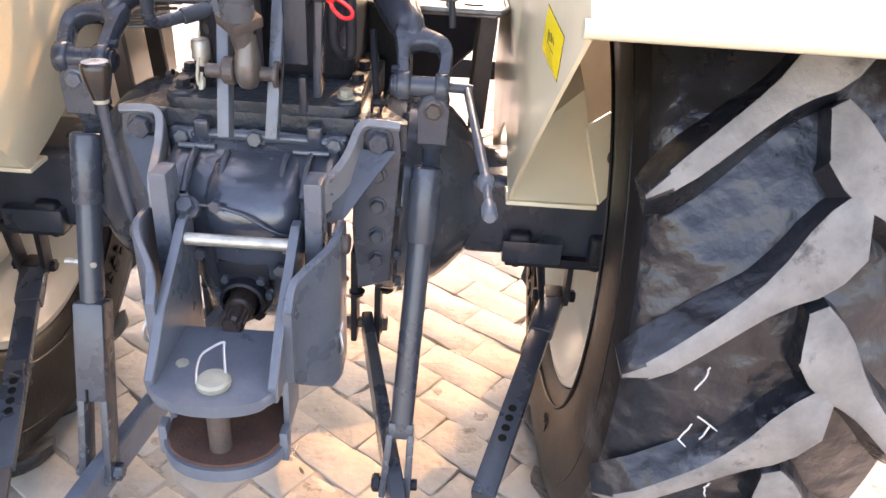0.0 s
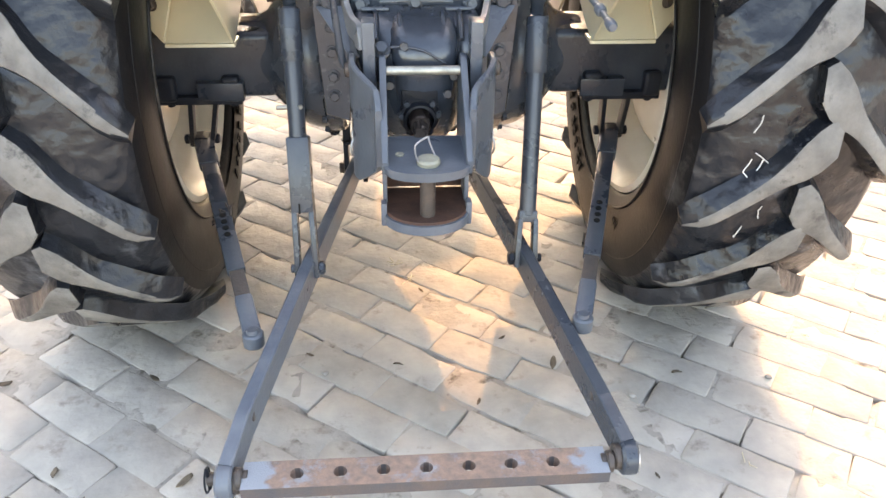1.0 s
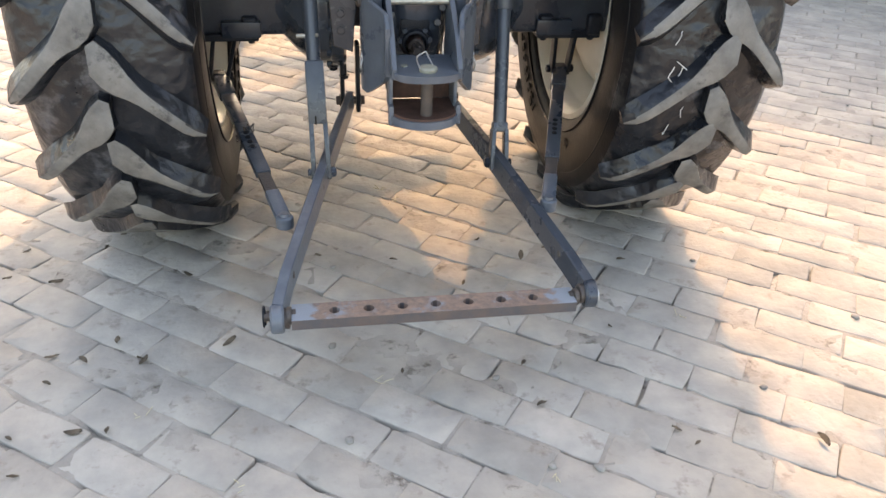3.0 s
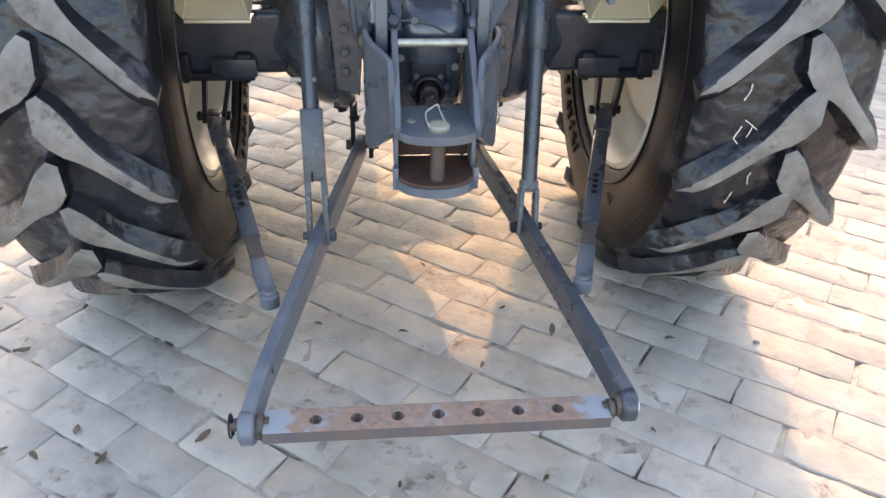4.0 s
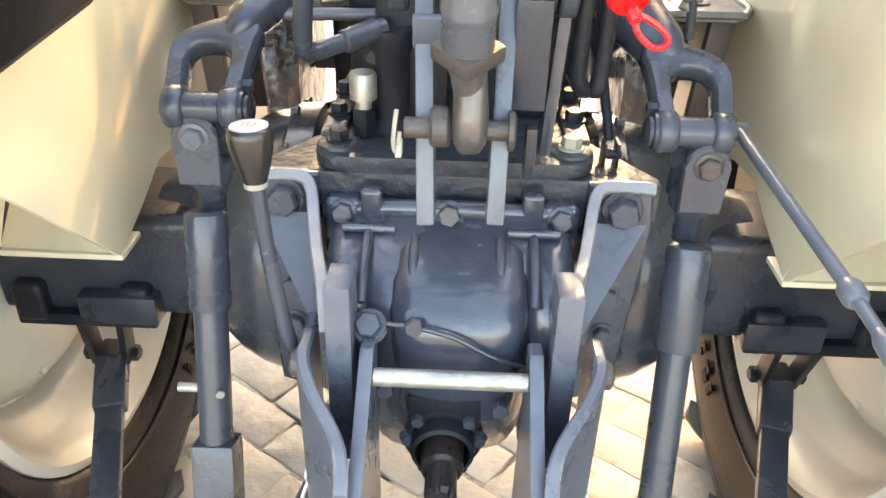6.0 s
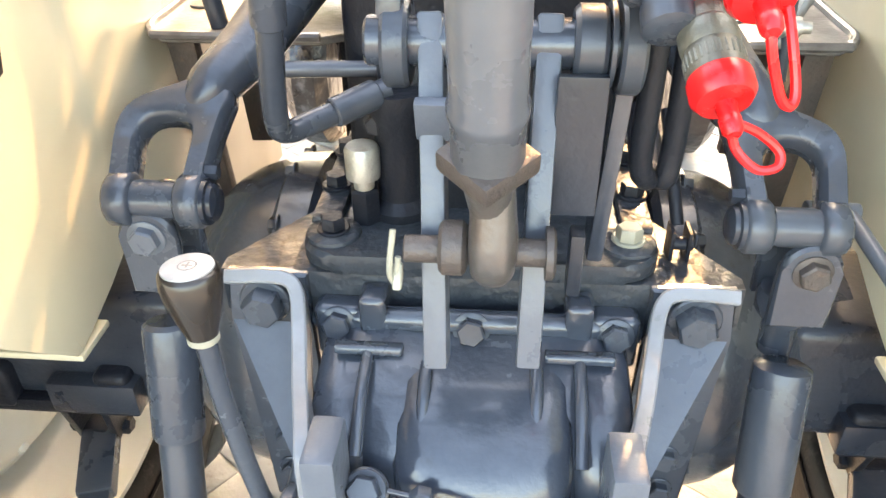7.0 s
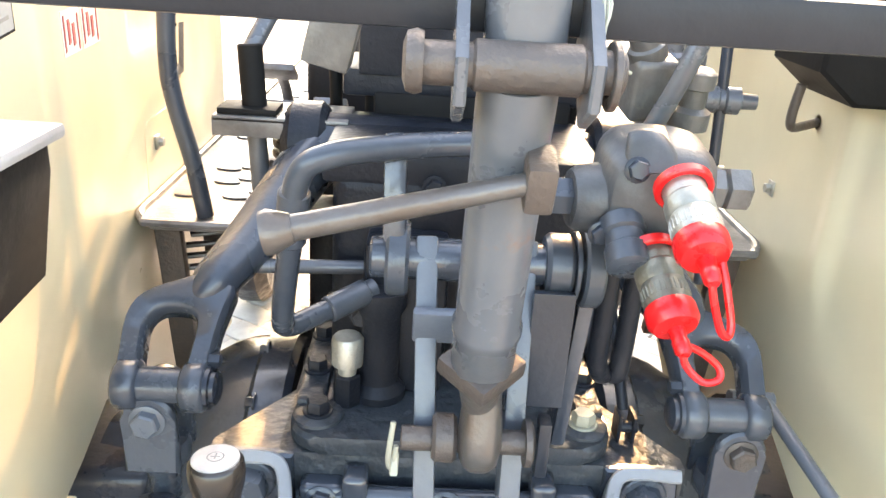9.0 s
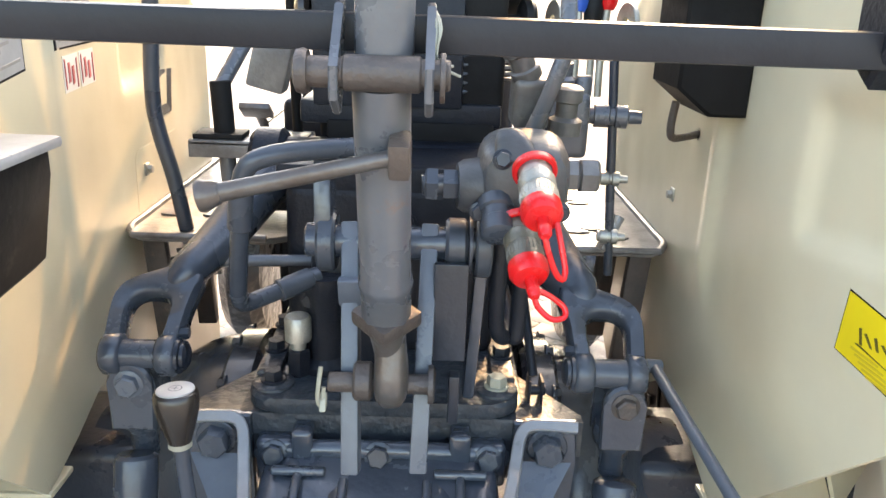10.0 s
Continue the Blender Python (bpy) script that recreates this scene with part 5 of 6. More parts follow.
# pipes
bm = bm_new()
tube(bm, [(0.0, 0.24, 1.290), (-0.06, 0.225, 1.288), (-0.118, 0.205, 1.282), (-0.142, 0.205, 1.262), (-0.152, 0.222, 1.20), (-0.164, 0.247, 1.122), (-0.164, 0.266, 1.096), (-0.140, 0.292, 1.096), (-0.087, 0.335, 1.108)], 0.0105, 14, 7)
pipe = part("hydraulic_pipe", bm, LINK, tractor, "bent grey hydraulic pipe", angle=80)
bm = bm_new()
rod(bm, (-0.130, 0.300, 1.098), (-0.095, 0.329, 1.106), 0.0135)
part("pipe_sleeve", bm, LINK, pipe)
bm = bm_new()
rod(bm, (-0.146, 0.211, 1.25), (-0.152, 0.222, 1.20), 0.0135)
part("pipe_sleeve", bm, LINK, pipe)
for dx, dy in ((0.0, 0.0), (0.026, 0.012)):
    bm = bm_new()
    tube(bm, [(0.125 + dx, 0.235 + dy, 1.25), (0.127 + dx, 0.235 + dy, 1.16), (0.128 + dx, 0.24 + dy, 1.09), (0.140 + dx * 0.4, 0.255, 1.068), (0.146 - dx * 0.4, 0.29, 1.075), (0.14, 0.33, 1.10)], 0.0095, 12, 6)
    part("hydraulic_hose", bm, DARK, tractor, "dark rubber hydraulic hose", angle=80)

# gear lever with knob
bm = bm_new()
tube(bm, [(-0.182, 0.078, 1.035), (-0.179, 0.081, 0.96), (-0.172, 0.086, 0.875), (-0.166, 0.091, 0.832), (-0.158, 0.106, 0.815), (-0.152, 0.125, 0.818), (-0.149, 0.142, 0.835)], 0.0080, 12, 7)
lever = part("selector_lever", bm, LINK, tractor, "bent grey lever with a dark brown knob", angle=80)
bm = bm_new()
spin(bm, [(0.0105, 0), (0.0115, 0.004), (0.0165, 0.020), (0.0203, 0.036), (0.0213, 0.045), (0.0205, 0.0525), (0.0185, 0.0555)], (-0.182, 0.078, 1.028), (-0.03, 0.06, 1), 32)
part("knob", bm, BROWNKNOB, lever, "dark brown plastic knob", angle=60)
bm = bm_new()
spin(bm, [(0.0178, 0.0), (0.0175, 0.0015), (0.014, 0.0022)], (-0.1837, 0.0813, 1.0832), (-0.03, 0.06, 1), 32)
part("knob_disc", bm, WHITE, lever, "pale shift pattern disc")
bm = bm_new()
ring(bm, (-0.1837, 0.0815, 1.0852), (-0.03, 0.06, 1), 0.0065, 0.0055, 0.0006, 24)
box(bm, (-0.1837, 0.0815, 1.0853), (0.0012, 0.008, 0.0005), 0)
box(bm, (-0.1837, 0.0815, 1.0853), (0.007, 0.0012, 0.0006), 0)
part("shift_pattern", bm, LINK, lever)
bm = bm_new()
ring(bm, (-0.182, 0.078, 1.028), (-0.03, 0.06, 1), 0.0112, 0.006, 0.007, 18)
part("collar", bm, PALE, lever)

# screw handle of the lift rod on the other side
bm = bm_new()
hT, hJ, hE = Vector((0.345, 0.335, 0.996)), Vector((0.377, 0.045, 0.954)), Vector((0.380, -0.045, 0.946))
rod(bm, hT, hJ, 0.0075)
rod(bm, hJ, hE, 0.0065)
spin(bm, [(0.009, 0), (0.0125, 0.006), (0.0125, 0.022), (0.009, 0.028)], hJ + (hT - hJ).normalized() * 0.014, hE - hJ, 16)
spin(bm, [(0.0065, 0), (0.0105, 0.012), (0.0115, 0.034), (0.008, 0.042)], hE + (hJ - hE).normalized() * 0.038, hE - hJ, 16)
rod(bm, hT + Vector((-0.04, 0, 0.002)), hT + Vector((0.01, 0, 0)), 0.009)
part("crank_handle", bm, GREY, tractor, "worn steel crank handle")

# operator's platform
for s in (-1, 1):
    bm = bm_new()
    yf = 1.02 if s > 0 else 1.95
    pts = [(s * 0.405, 0.575), (s * 0.395, 0.562), (s * 0.20, 0.562), (s * 0.14, 0.60), (s * 0.14, yf), (s * 0.42, yf), (s * 0.42, 0.60)]
    slab(bm, pts if s < 0 else pts[::-1], 0.010, XY(1.072), 0.002)
    plate = part("footplate", bm, PLATE, tractor, "worn steel footplate with a turned edge")
    bm = bm_new()
    tube(bm, [(s * 0.42, yf, 1.078), (s * 0.42, 0.75, 1.078), (s * 0.42, 0.65, 1.078), (s * 0.42, 0.60, 1.078), (s * 0.405, 0.568, 1.078), (s * 0.385, 0.560, 1.078), (s * 0.20, 0.560, 1.078)], 0.006, 8, 3)
    part("turned_edge", bm, PLATE, plate)
    rng = random.Random(11 + s)
    for k in range(14 if s > 0 else 30):
        bm = bm_new()
        cx_, cy_ = s * rng.uniform(0.20, 0.38), rng.uniform(0.62, yf - 0.04)
        slab(bm, [(cx_ + 0.020 * math.cos(a), cy_ + 0.009 * math.sin(a)) for a in (2 * math.pi * q / 14 for q in range(14))], 0.003, XY(1.0785), 0.001)
        part("raised_grip", bm, TUBE, plate)
    for y in (0.60, 0.80):
        bm = bm_new()
        flat_bar(bm, (s * 0.385, y, 1.07), (s * 0.375, y + 0.02, 0.82), 0.02, 0.035, up=(0, 1, 0))
        part("plate_leg", bm, RUST, plate)

for k in range(5):
    bm = bm_new()
    flat_bar(bm, (-0.395, 0.62 + 0.035 * k, 0.985 + 0.004 * k), (-0.30, 0.66 + 0.035 * k, 0.985 + 0.004 * k), 0.006, 0.014)
    part("step_slat", bm, PLATE, plate)

# levers and small shelf beside the seat
bm = bm_new()
tube(bm, [(-0.331, 0.594, 1.078), (-0.345, 0.594, 1.16), (-0.362, 0.592, 1.235), (-0.366, 0.59, 1.29), (-0.360, 0.59, 1.40), (-0.35, 0.59, 1.60)], 0.0115, 12, 6)
part("hand_lever", bm, LINK, tractor, "tall bent grey hand lever", angle=80)
bm = bm_new()
box(bm, (-0.215, 0.56, 1.232), (0.16, 0.09, 0.008), 0.002)
box(bm, (-0.215, 0.518, 1.222), (0.16, 0.006, 0.022), 0.001)
shelf = part("lever_shelf", bm, PLATE, tractor, "small worn steel shelf with control levers")
bm = bm_new()
box(bm, (-0.255, 0.545, 1.24), (0.07, 0.05, 0.008), 0.002)
rod(bm, (-0.25, 0.545, 1.24), (-0.255, 0.55, 1.315), 0.015)
part("lever_gaiter", bm, BLACKMATT, shelf)
bm = bm_new()
rod(bm, (-0.258, 0.55, 1.30), (-0.225, 0.60, 1.372), 0.011)
part("lever_handle", bm, TUBE, shelf)
bm = bm_new()
rod(bm, (-0.25, 0.545, 1.235), (-0.243, 0.54, 1.13), 0.012)
part("lever_handle", bm, TUBE, shelf)
bm = bm_new()
for k in range(4):
    ring(bm, (-0.20, 0.60, 1.215 - 0.014 * k), (0, 0, 1), 0.04, 0.026, 0.010, 22)
part("spring", bm, DARK, shelf)
bm = bm_new()
rod(bm, (-0.165, 0.66, 1.22), (-0.175, 0.66, 1.52), 0.0085)
part("gear_stick", bm, BLACKMATT, shelf)

for x, y in ((-0.27, 0.86), (-0.20, 0.90)):
    bm = bm_new()
    box(bm, (x, y, 1.165), (0.055, 0.07, 0.012), 0.003, Matrix.Rotation(radians(-35), 4, "X"))
    rod(bm, (x, y + 0.02, 1.155), (x + 0.01, y + 0.10, 1.08), 0.009)
    part("pedal", bm, PLATE, shelf)
bm = bm_new()
box(bm, (-0.20, 0.70, 1.115), (0.16, 0.06, 0.05), 0.006)
box(bm, (-0.13, 0.68, 1.15), (0.03, 0.05, 0.10), 0.006)
part("pedal_bracket", bm, DARK, shelf)
bm = bm_new()
box(bm, (-0.205, 1.22, 1.15), (0.13, 0.30, 0.14), 0.02, seg=3)
box(bm, (-0.20, 1.08, 1.235), (0.05, 0.06, 0.05), 0.008)
part("clutch_cover", bm, DARK, shelf)
bm = bm_new()
tube(bm, [(-0.30, 1.10, 1.085), (-0.305, 1.06, 1.16), (-0.30, 0.98, 1.205)], 0.010, 10, 5)
box(bm, (-0.30, 0.965, 1.21), (0.06, 0.05, 0.012), 0.003, Matrix.Rotation(radians(-30), 4, "X"))
part("pedal", bm, PLATE, shelf)

# seat carrier, seat and console forward of the lift
bm = bm_new()
box(bm, (0.0, 0.66, 1.27), (0.30, 0.14, 0.035), 0.006)
box(bm, (-0.02, 0.60, 1.36), (0.22, 0.03, 0.16), 0.006)
carrier = part("seat_carrier", bm, DARK, tractor, "dark seat carrier with springs")
for x in (-0.09, 0.09):
    bm = bm_new()
    coil = [(x + 0.019 * math.cos(1.05 * k), 0.62 + 0.019 * math.sin(1.05 * k), 1.295 + 0.0022 * k) for k in range(32)]
    tube(bm, coil, 0.0036, 8, 2)
    part("seat_spring", bm, LINK, carrier)
bm = bm_new()
box(bm, (0.015, 0.63, 1.355), (0.275, 0.06, 0.32), 0.012, seg=3)
box(bm, (0.015, 0.60, 1.235), (0.25, 0.03, 0.05), 0.006)
part("seat_column", bm, BLACKMATT, carrier, "black plastic cover under the seat")
for x, m_ in ((-0.150, BROWNKNOB), (0.182, BLACK)):
    bm = bm_new()
    spin(bm, [(0.012, -0.012), (0.026, -0.008), (0.030, 0), (0.026, 0.008), (0.012, 0.012)], (x, 0.63, 1.412), (1, 0.25, 0), 24)
    rod(bm, (x, 0.63, 1.412), (0.015, 0.64, 1.40), 0.007)
    part("adjuster_knob", bm, m_, carrier)
bm = bm_new()
secs = []
for z, w, d in ((1.404, 0.205, 0.20), (1.412, 0.230, 0.24), (1.435, 0.250, 0.262), (1.50, 0.262, 0.272), (1.53, 0.255, 0.265), (1.545, 0.23, 0.24)):
    secs.append([(0.005 + 0.78 * w * e_(math.cos(a), 0.45), 0.825 + 0.78 * d * e_(math.sin(a), 0.45), z) for a in (2 * math.pi * k / 36 for k in range(36))])
loft(bm, secs)
seat = part("driver_seat", bm, BLACKMATT, tractor, "black padded driver seat", angle=60)
bm = bm_new()
box(bm, (0.005, 0.60, 1.76), (0.50, 0.09, 0.44), 0.04, seg=4)
part("backrest", bm, BLACKMATT, seat)
bm = bm_new()
box(bm, (0.0, 0.90, 0.82), (0.42, 0.44, 0.50), 0.03, seg=3)
box(bm, (0.0, 1.40, 0.85), (0.17, 0.60, 0.50), 0.03, seg=3)
# added hidden slab, notched so the sun draws its patch on the ground
slab(bm, [(-0.035, 0.37), (0.43, 0.37), (0.43, 0.522), (0.162, 0.588), (0.389, 0.805), (0.506, 0.992), (0.506, 1.01), (-0.035, 1.01)], 0.04, XZ(1.34), 0.006)
box(bm, (0.0, 1.72, 1.25), (0.54, 0.30, 0.74), 0.05, seg=3)
part("transmission_tunnel", bm, DARK, tractor, "dark gearbox tunnel and console with an added shade slab")
bm = bm_new()
ring(bm, (0, 1.42, 1.72), (0, -0.45, 1), 0.20, 0.175, 0.028, 36)
rod(bm, (0, 1.42, 1.72), (0, 1.66, 1.45), 0.02)
for a in (90, 210, 330):
    rod(bm, (0, 1.42, 1.715), (0.18 * math.cos(radians(a)), 1.42 + 0.165 * math.sin(radians(a)), 1.715 + 0.075 * math.sin(radians(a))), 0.008)
part("steering_wheel", bm, BLACKMATT, tractor, "black steering wheel")
# assumed plate, its outline drawn to block sun from the ground; left side only
for s in (-1,):
    bm = bm_new()
    pts = [(s * 0.571, 2.33), (s * 0.521, 2.06), (s * 0.575, 1.60), (s * 0.85, 1.60), (s * 0.85, 2.33)]
    slab(bm, pts if s < 0 else pts[::-1], 0.03, XY(0.90), 0.004)
    step = part("step_plate", bm, PLATE, tractor, "steel step plate added ahead of the fender, outlined to cast shade")
    bm = bm_new()
    flat_bar(bm, (s * 0.10, 2.28, 0.86), (s * 0.62, 2.28, 0.88), 0.04, 0.05)
    part("step_bracket", bm, DARK, step)
bm = bm_new()
box(bm, (0.0, 2.35, 1.18), (0.58, 1.05, 0.62), 0.07, seg=4)
hood = part("engine_hood", bm, CREAM, tractor, "cream engine hood")
bm = bm_new()
for k in range(6):
    for x in (-0.115, 0.115):
        box(bm, (x, 1.405, 1.30 + 0.014 * k), (0.06, 0.006, 0.006), 0.001)
part("vent_slats", bm, PLATE, hood)
for s in (-1, 1):
    bm = bm_new()
    spin(bm, [(0.20, 0), (0.30, 0.01), (0.34, 0.05), (0.34, 0.13), (0.30, 0.17), (0.20, 0.18)], (s * 0.60, 2.55, 0.345), (s, 0, 0), 40)
    part("front_tyre", bm, RUBBER, tractor, "dusty front tyre")
bm = bm_new()
flat_bar(bm, (-0.60, 2.55, 0.38), (0.60, 2.55, 0.38), 0.09, 0.09, 0.012)
box(bm, (0, 2.55, 0.66), (0.16, 0.22, 0.56), 0.02)
box(bm, (0, 2.2, 0.80), (0.20, 0.80, 0.30), 0.03)
part("front_axle", bm, DARK, tractor, "dark front axle beam")
# valve levers with coloured knobs
bm = bm_new()
for x in (0.225, 0.335):
    ring(bm, (x, 0.64, 1.405), (1, 0.2, 0), 0.036, 0.014, 0.008, 26)
box(bm, (0.275, 0.66, 1.372), (0.14, 0.06, 0.02), 0.004)
levers = part("lever_bank", bm, ZINC, tractor, "row of worn control levers with coloured knobs")
for x, xt, z1, m_ in ((0.262, 0.262, 1.424, BLUE), (0.285, 0.283, 1.400, BLACK), (0.300, 0.305, 1.428, RED)):
    bm = bm_new()
    tube(bm, [(x, 0.64, 1.30), (x, 0.645, 1.37), (xt, 0.65, z1 + 0.008)], 0.006, 10, 4)
    part("lever_rod", bm, ZINC, levers)
    bm = bm_new()
    spin(bm, [(0.009, 0), (0.013, 0.008), (0.0155, 0.030), (0.014, 0.046), (0.008, 0.050)], (xt, 0.65, z1), (0.05, 0.1, 1), 18)
    part("lever_knob", bm, m_, levers)
for k in range(7):
    bm = bm_new()
    box(bm, (0.155 + 0.0 * k, 0.66, 1.32 + 0.009 * k), (0.06, 0.012, 0.0045), 0.001)
    part("fin", bm, PLATE, levers)
bm = bm_new()
rod(bm, (0.287, 0.50, 1.40), (0.312, 0.50, 1.06), 0.0065)
part("linkage_rod", bm, LINK, levers)
for z, x, r, w in ((1.292, 0.293, 0.016, 0.050), (1.205, 0.300, 0.010, 0.030), (1.12, 0.307, 0.011, 0.028)):
    bm = bm_new()
    spin(bm, [(r * 0.7, -w * 0.62), (r * 0.75, -w * 0.5), (r, -w * 0.48), (r, -w * 0.1), (r * 0.8, -w * 0.06), (r * 0.8, w * 0.06), (r, w * 0.1), (r, w * 0.4), (r * 0.6, w * 0.45), (r * 0.55, w * 0.8)], (x, 0.497, z), (1, -0.1, 0), 18)
    part("pivot_spool", bm, TUBE if z > 1.25 else ZINC, levers)
bm = bm_new()
flat_bar(bm, (0.325, 0.52, 1.145), (0.300, 0.51, 1.095), 0.03, 0.01, up=(0, 1, 0))
part("linkage_plate", bm, PLATE, levers)
bm = bm_new()
box(bm, (0.225, 0.47, 1.285), (0.055, 0.06, 0.085), 0.01, seg=3)
spin(bm, [(0.018, 0), (0.018, 0.02), (0.013, 0.024), (0.013, 0.04)], (0.215, 0.46, 1.325), (0, -0.1, 1), 18)
spin(bm, [(0.012, 0), (0.012, 0.02), (0.009, 0.024)], (0.243, 0.46, 1.325), (0, 0, 1), 16)
part("spool_block", bm, TUBE, levers, "dusty steel spool valve block")

# black boxes on the fenders
bm = bm_new()
sec = lambda y, xi, zb, zt: [(-0.430, y, zb), (xi - 0.012, y, zb), (xi, y, zb + 0.012), (xi + 0.016, y, zt - 0.02), (xi + 0.016, y, zt), (-0.430, y, zt)]
loft(bm, [sec(-0.150, -0.352, 1.142, 1.27), sec(-0.140, -0.345, 1.136, 1.285), sec(0.20, -0.350, 1.156, 1.285), sec(0.212, -0.356, 1.164, 1.275)])
lampbox = part("lamp_box", bm, BLACK, tractor, "black plastic lamp box with its lid coloured pale for glare")
bm = bm_new()
box(bm, (-0.376, 0.042, 1.290), (0.106, 0.34, 0.012), 0.005)
# pale lid colour stands in for sky glare on the top
part("box_lid", bm, LIDGREY, lampbox)
bm = bm_new()
rng = random.Random(3)
sec = [(0.343, 1.345), (0.385, 1.312), (0.432, 1.312), (0.432, 1.47), (0.343, 1.47)]
slab(bm, sec, 0.12, XZ(0.44), 0.004)
box(bm, (0.386, 0.445, 1.462), (0.115, 0.15, 0.012), 0.004)
toolbox = part("tool_box", bm, BLACKMATT, tractor, "small black tool box on the fender")
bm = bm_new()
tube(bm, [(0.372, 0.475, 1.318), (0.370, 0.478, 1.285), (0.376, 0.485, 1.268), (0.40, 0.505, 1.266), (0.428, 0.525, 1.268)], 0.0055, 10, 5)
spin(bm, [(0.009, 0), (0.009, 0.004)], (0.424, 0.522, 1.268), (1, 0, 0), 14)
part("box_hook", bm, RUST, toolbox)

# stickers
def wall_x(s, y):
    return s * (0.432 + flare(y))


def sticker(name, corners, s, material, parent, lift, label=""):
    bm = bm_new()
    t = [bm.verts.new((wall_x(s, y) + s * relief(s, y, z) - s * (lift - 0.006), y, z)) for y, z in corners]
    bm.faces.new(t)
    for v in bmesh.ops.extrude_face_region(bm, geom=bm.faces[:])['geom']:
        if isinstance(v, bmesh.types.BMVert):
            v.co.x += s * 0.0008
    return part(name, bm, material, parent, label, angle=10)


DIA = [(0.100, 1.200), (0.105, 1.137), (-0.012, 1.127), (-0.022, 1.187)]
yc, zc = sum(p[0] for p in DIA) / 4, sum(p[1] for p in DIA) / 4
sticker("sticker_edge", DIA, 1, BLACKMATT, fender_right, 0.0064)
sticker("diamond_sticker", [(yc + (y - yc) * 0.965, zc + (z - zc) * 0.95) for y, z in DIA], 1, YELLOW, fender_right, 0.0072, "yellow diamond warning sticker")
for y0, z0, y1, z1 in ((0.074, 1.172, 0.069, 1.158), (0.066, 1.170, 0.055, 1.161), (0.052, 1.172, 0.046, 1.162), (0.042, 1.170, 0.030, 1.163), (0.076, 1.156, 0.028, 1.152)):
    sticker("scrawl", [(y0, z0), (y1, z1), (y1 - 0.003, z1), (y0 - 0.003, z0 + 0.001)], 1, OLIVEINK, fender_right, 0.0080)
for k in range(5):
    y0, y1, z = 0.080 - 0.007 * k, 0.040 - 0.009 * k, 1.149 - 0.004 * k + 0.002
    sticker("text_bar", [(y0, z), (y0, z - 0.0018), (y1, z - 0.0018), (y1, z)], 1, INK, fender_right, 0.0080)
sticker("yellow_decal", [(0.66, 1.51), (0.645, 1.470), (0.54, 1.470), (0.54, 1.51)], 1, YELLOW, fender_right, 0.0065, "yellow printed decal")
for (y0, z0, y1, z1) in ((0.447, 1.303, 0.490, 1.350), (0.495, 1.306, 0.540, 1.353)):
    sticker("warning_decal", [(y0, z1), (y0, z0), (y1, z0 + 0.003), (y1, z1 + 0.002)], -1, PAPER, fender_left, 0.0065, "white decal with red lines")
    for ya, za, yb, zb in ((0.08, 0.1, 0.14, 0.9), (0.86, 0.1, 0.92, 0.9), (0.30, 0.25, 0.42, 0.8), (0.55, 0.2, 0.68, 0.7)):
        q = lambda u, v: (y0 + (y1 - y0) * u, z0 + (z1 - z0) * v)
        sticker("red_mark", [q(ya, zb), q(ya, za), q(yb, za + 0.05), q(yb, zb + 0.02)], -1, REDINK, fender_left, 0.0074)
for plate in ([(0.432, 1.440), (0.432, 1.358), (0.545, 1.362), (0.545, 1.442)], [(0.225, 1.425), (0.225, 1.318), (0.366, 1.340), (0.366, 1.432)]):
    yc, zc = sum(p[0] for p in plate) / 4, sum(p[1] for p in plate) / 4
    sticker("plate_edge", plate, -1, BLACKMATT, fender_left, 0.0064)
    sticker("info_plate", [(yc + (y - yc) * 0.95, zc + (z - zc) * 0.93) for y, z in plate], -1, LIDGREY, fender_left, 0.0074, "grey information plate with small print")
    (ya, zt), (_, zl), (yb, zr), (_, zu) = plate
    for k in range(7):
        f = 0.14 + 0.115 * k
        za, zb_ = zt + (zl - zt) * f, zu + (zr - zu) * f
        sticker("text_bar", [(ya + 0.010, za), (ya + 0.010, za - 0.0035), (yb - 0.012 - 0.02 * (k % 3), zb_ - 0.0035), (yb - 0.012 - 0.02 * (k % 3), zb_)], -1, PRINT, fender_left, 0.0082)
sticker("info_plate", [(0.764, 1.300), (0.758, 1.222), (0.838, 1.224), (0.852, 1.298)], -1, PLATE, fender_left, 0.0085, "dull dark information plate")
bm = bm_new()
slab(bm, [(0.652, 1.085), (0.654, 1.172), (0.666, 1.186), (0.85, 1.190), (0.86, 1.085)], 0.004, YZ(-0.4275), 0.0015)
part("patch_plate", bm, CREAM, fender_left, "bolted cream cover plate")
# latch plates on the wall
for s, pts in ((-1, ((0.699, 1.148), (0.807, 1.156))), (1, ((0.60, 1.16),))):
    for (y, z) in pts:
        bm = bm_new()
        box(bm, (wall_x(s, y) - s * 0.008, y, z), (0.004, 0.018, 0.02), 0.001)
        bolt(bm, (wall_x(s, y) - s * 0.009, y, z), (-s, 0, 0), 0.007, 0.008)
        part("latch", bm, ZINC, fender_left if s < 0 else fender_right)

# tyre size on the sidewall, upside down at this turn of the wheel
a = radians(62)
pos = Vector((0.5705, AXLE_Y - 0.50 * math.cos(a), AXLE_Z - 0.50 * math.sin(a)))
lettering("size_mark", "16", 0.045, Matrix.Translation(pos) @ Matrix.Rotation(radians(-90), 4, "Z") @ Matrix.Rotation(radians(90), 4, "X") @ Matrix.Rotation(radians(180 - 8), 4, "Z"), BLACK, tyre_right, 0.0012)

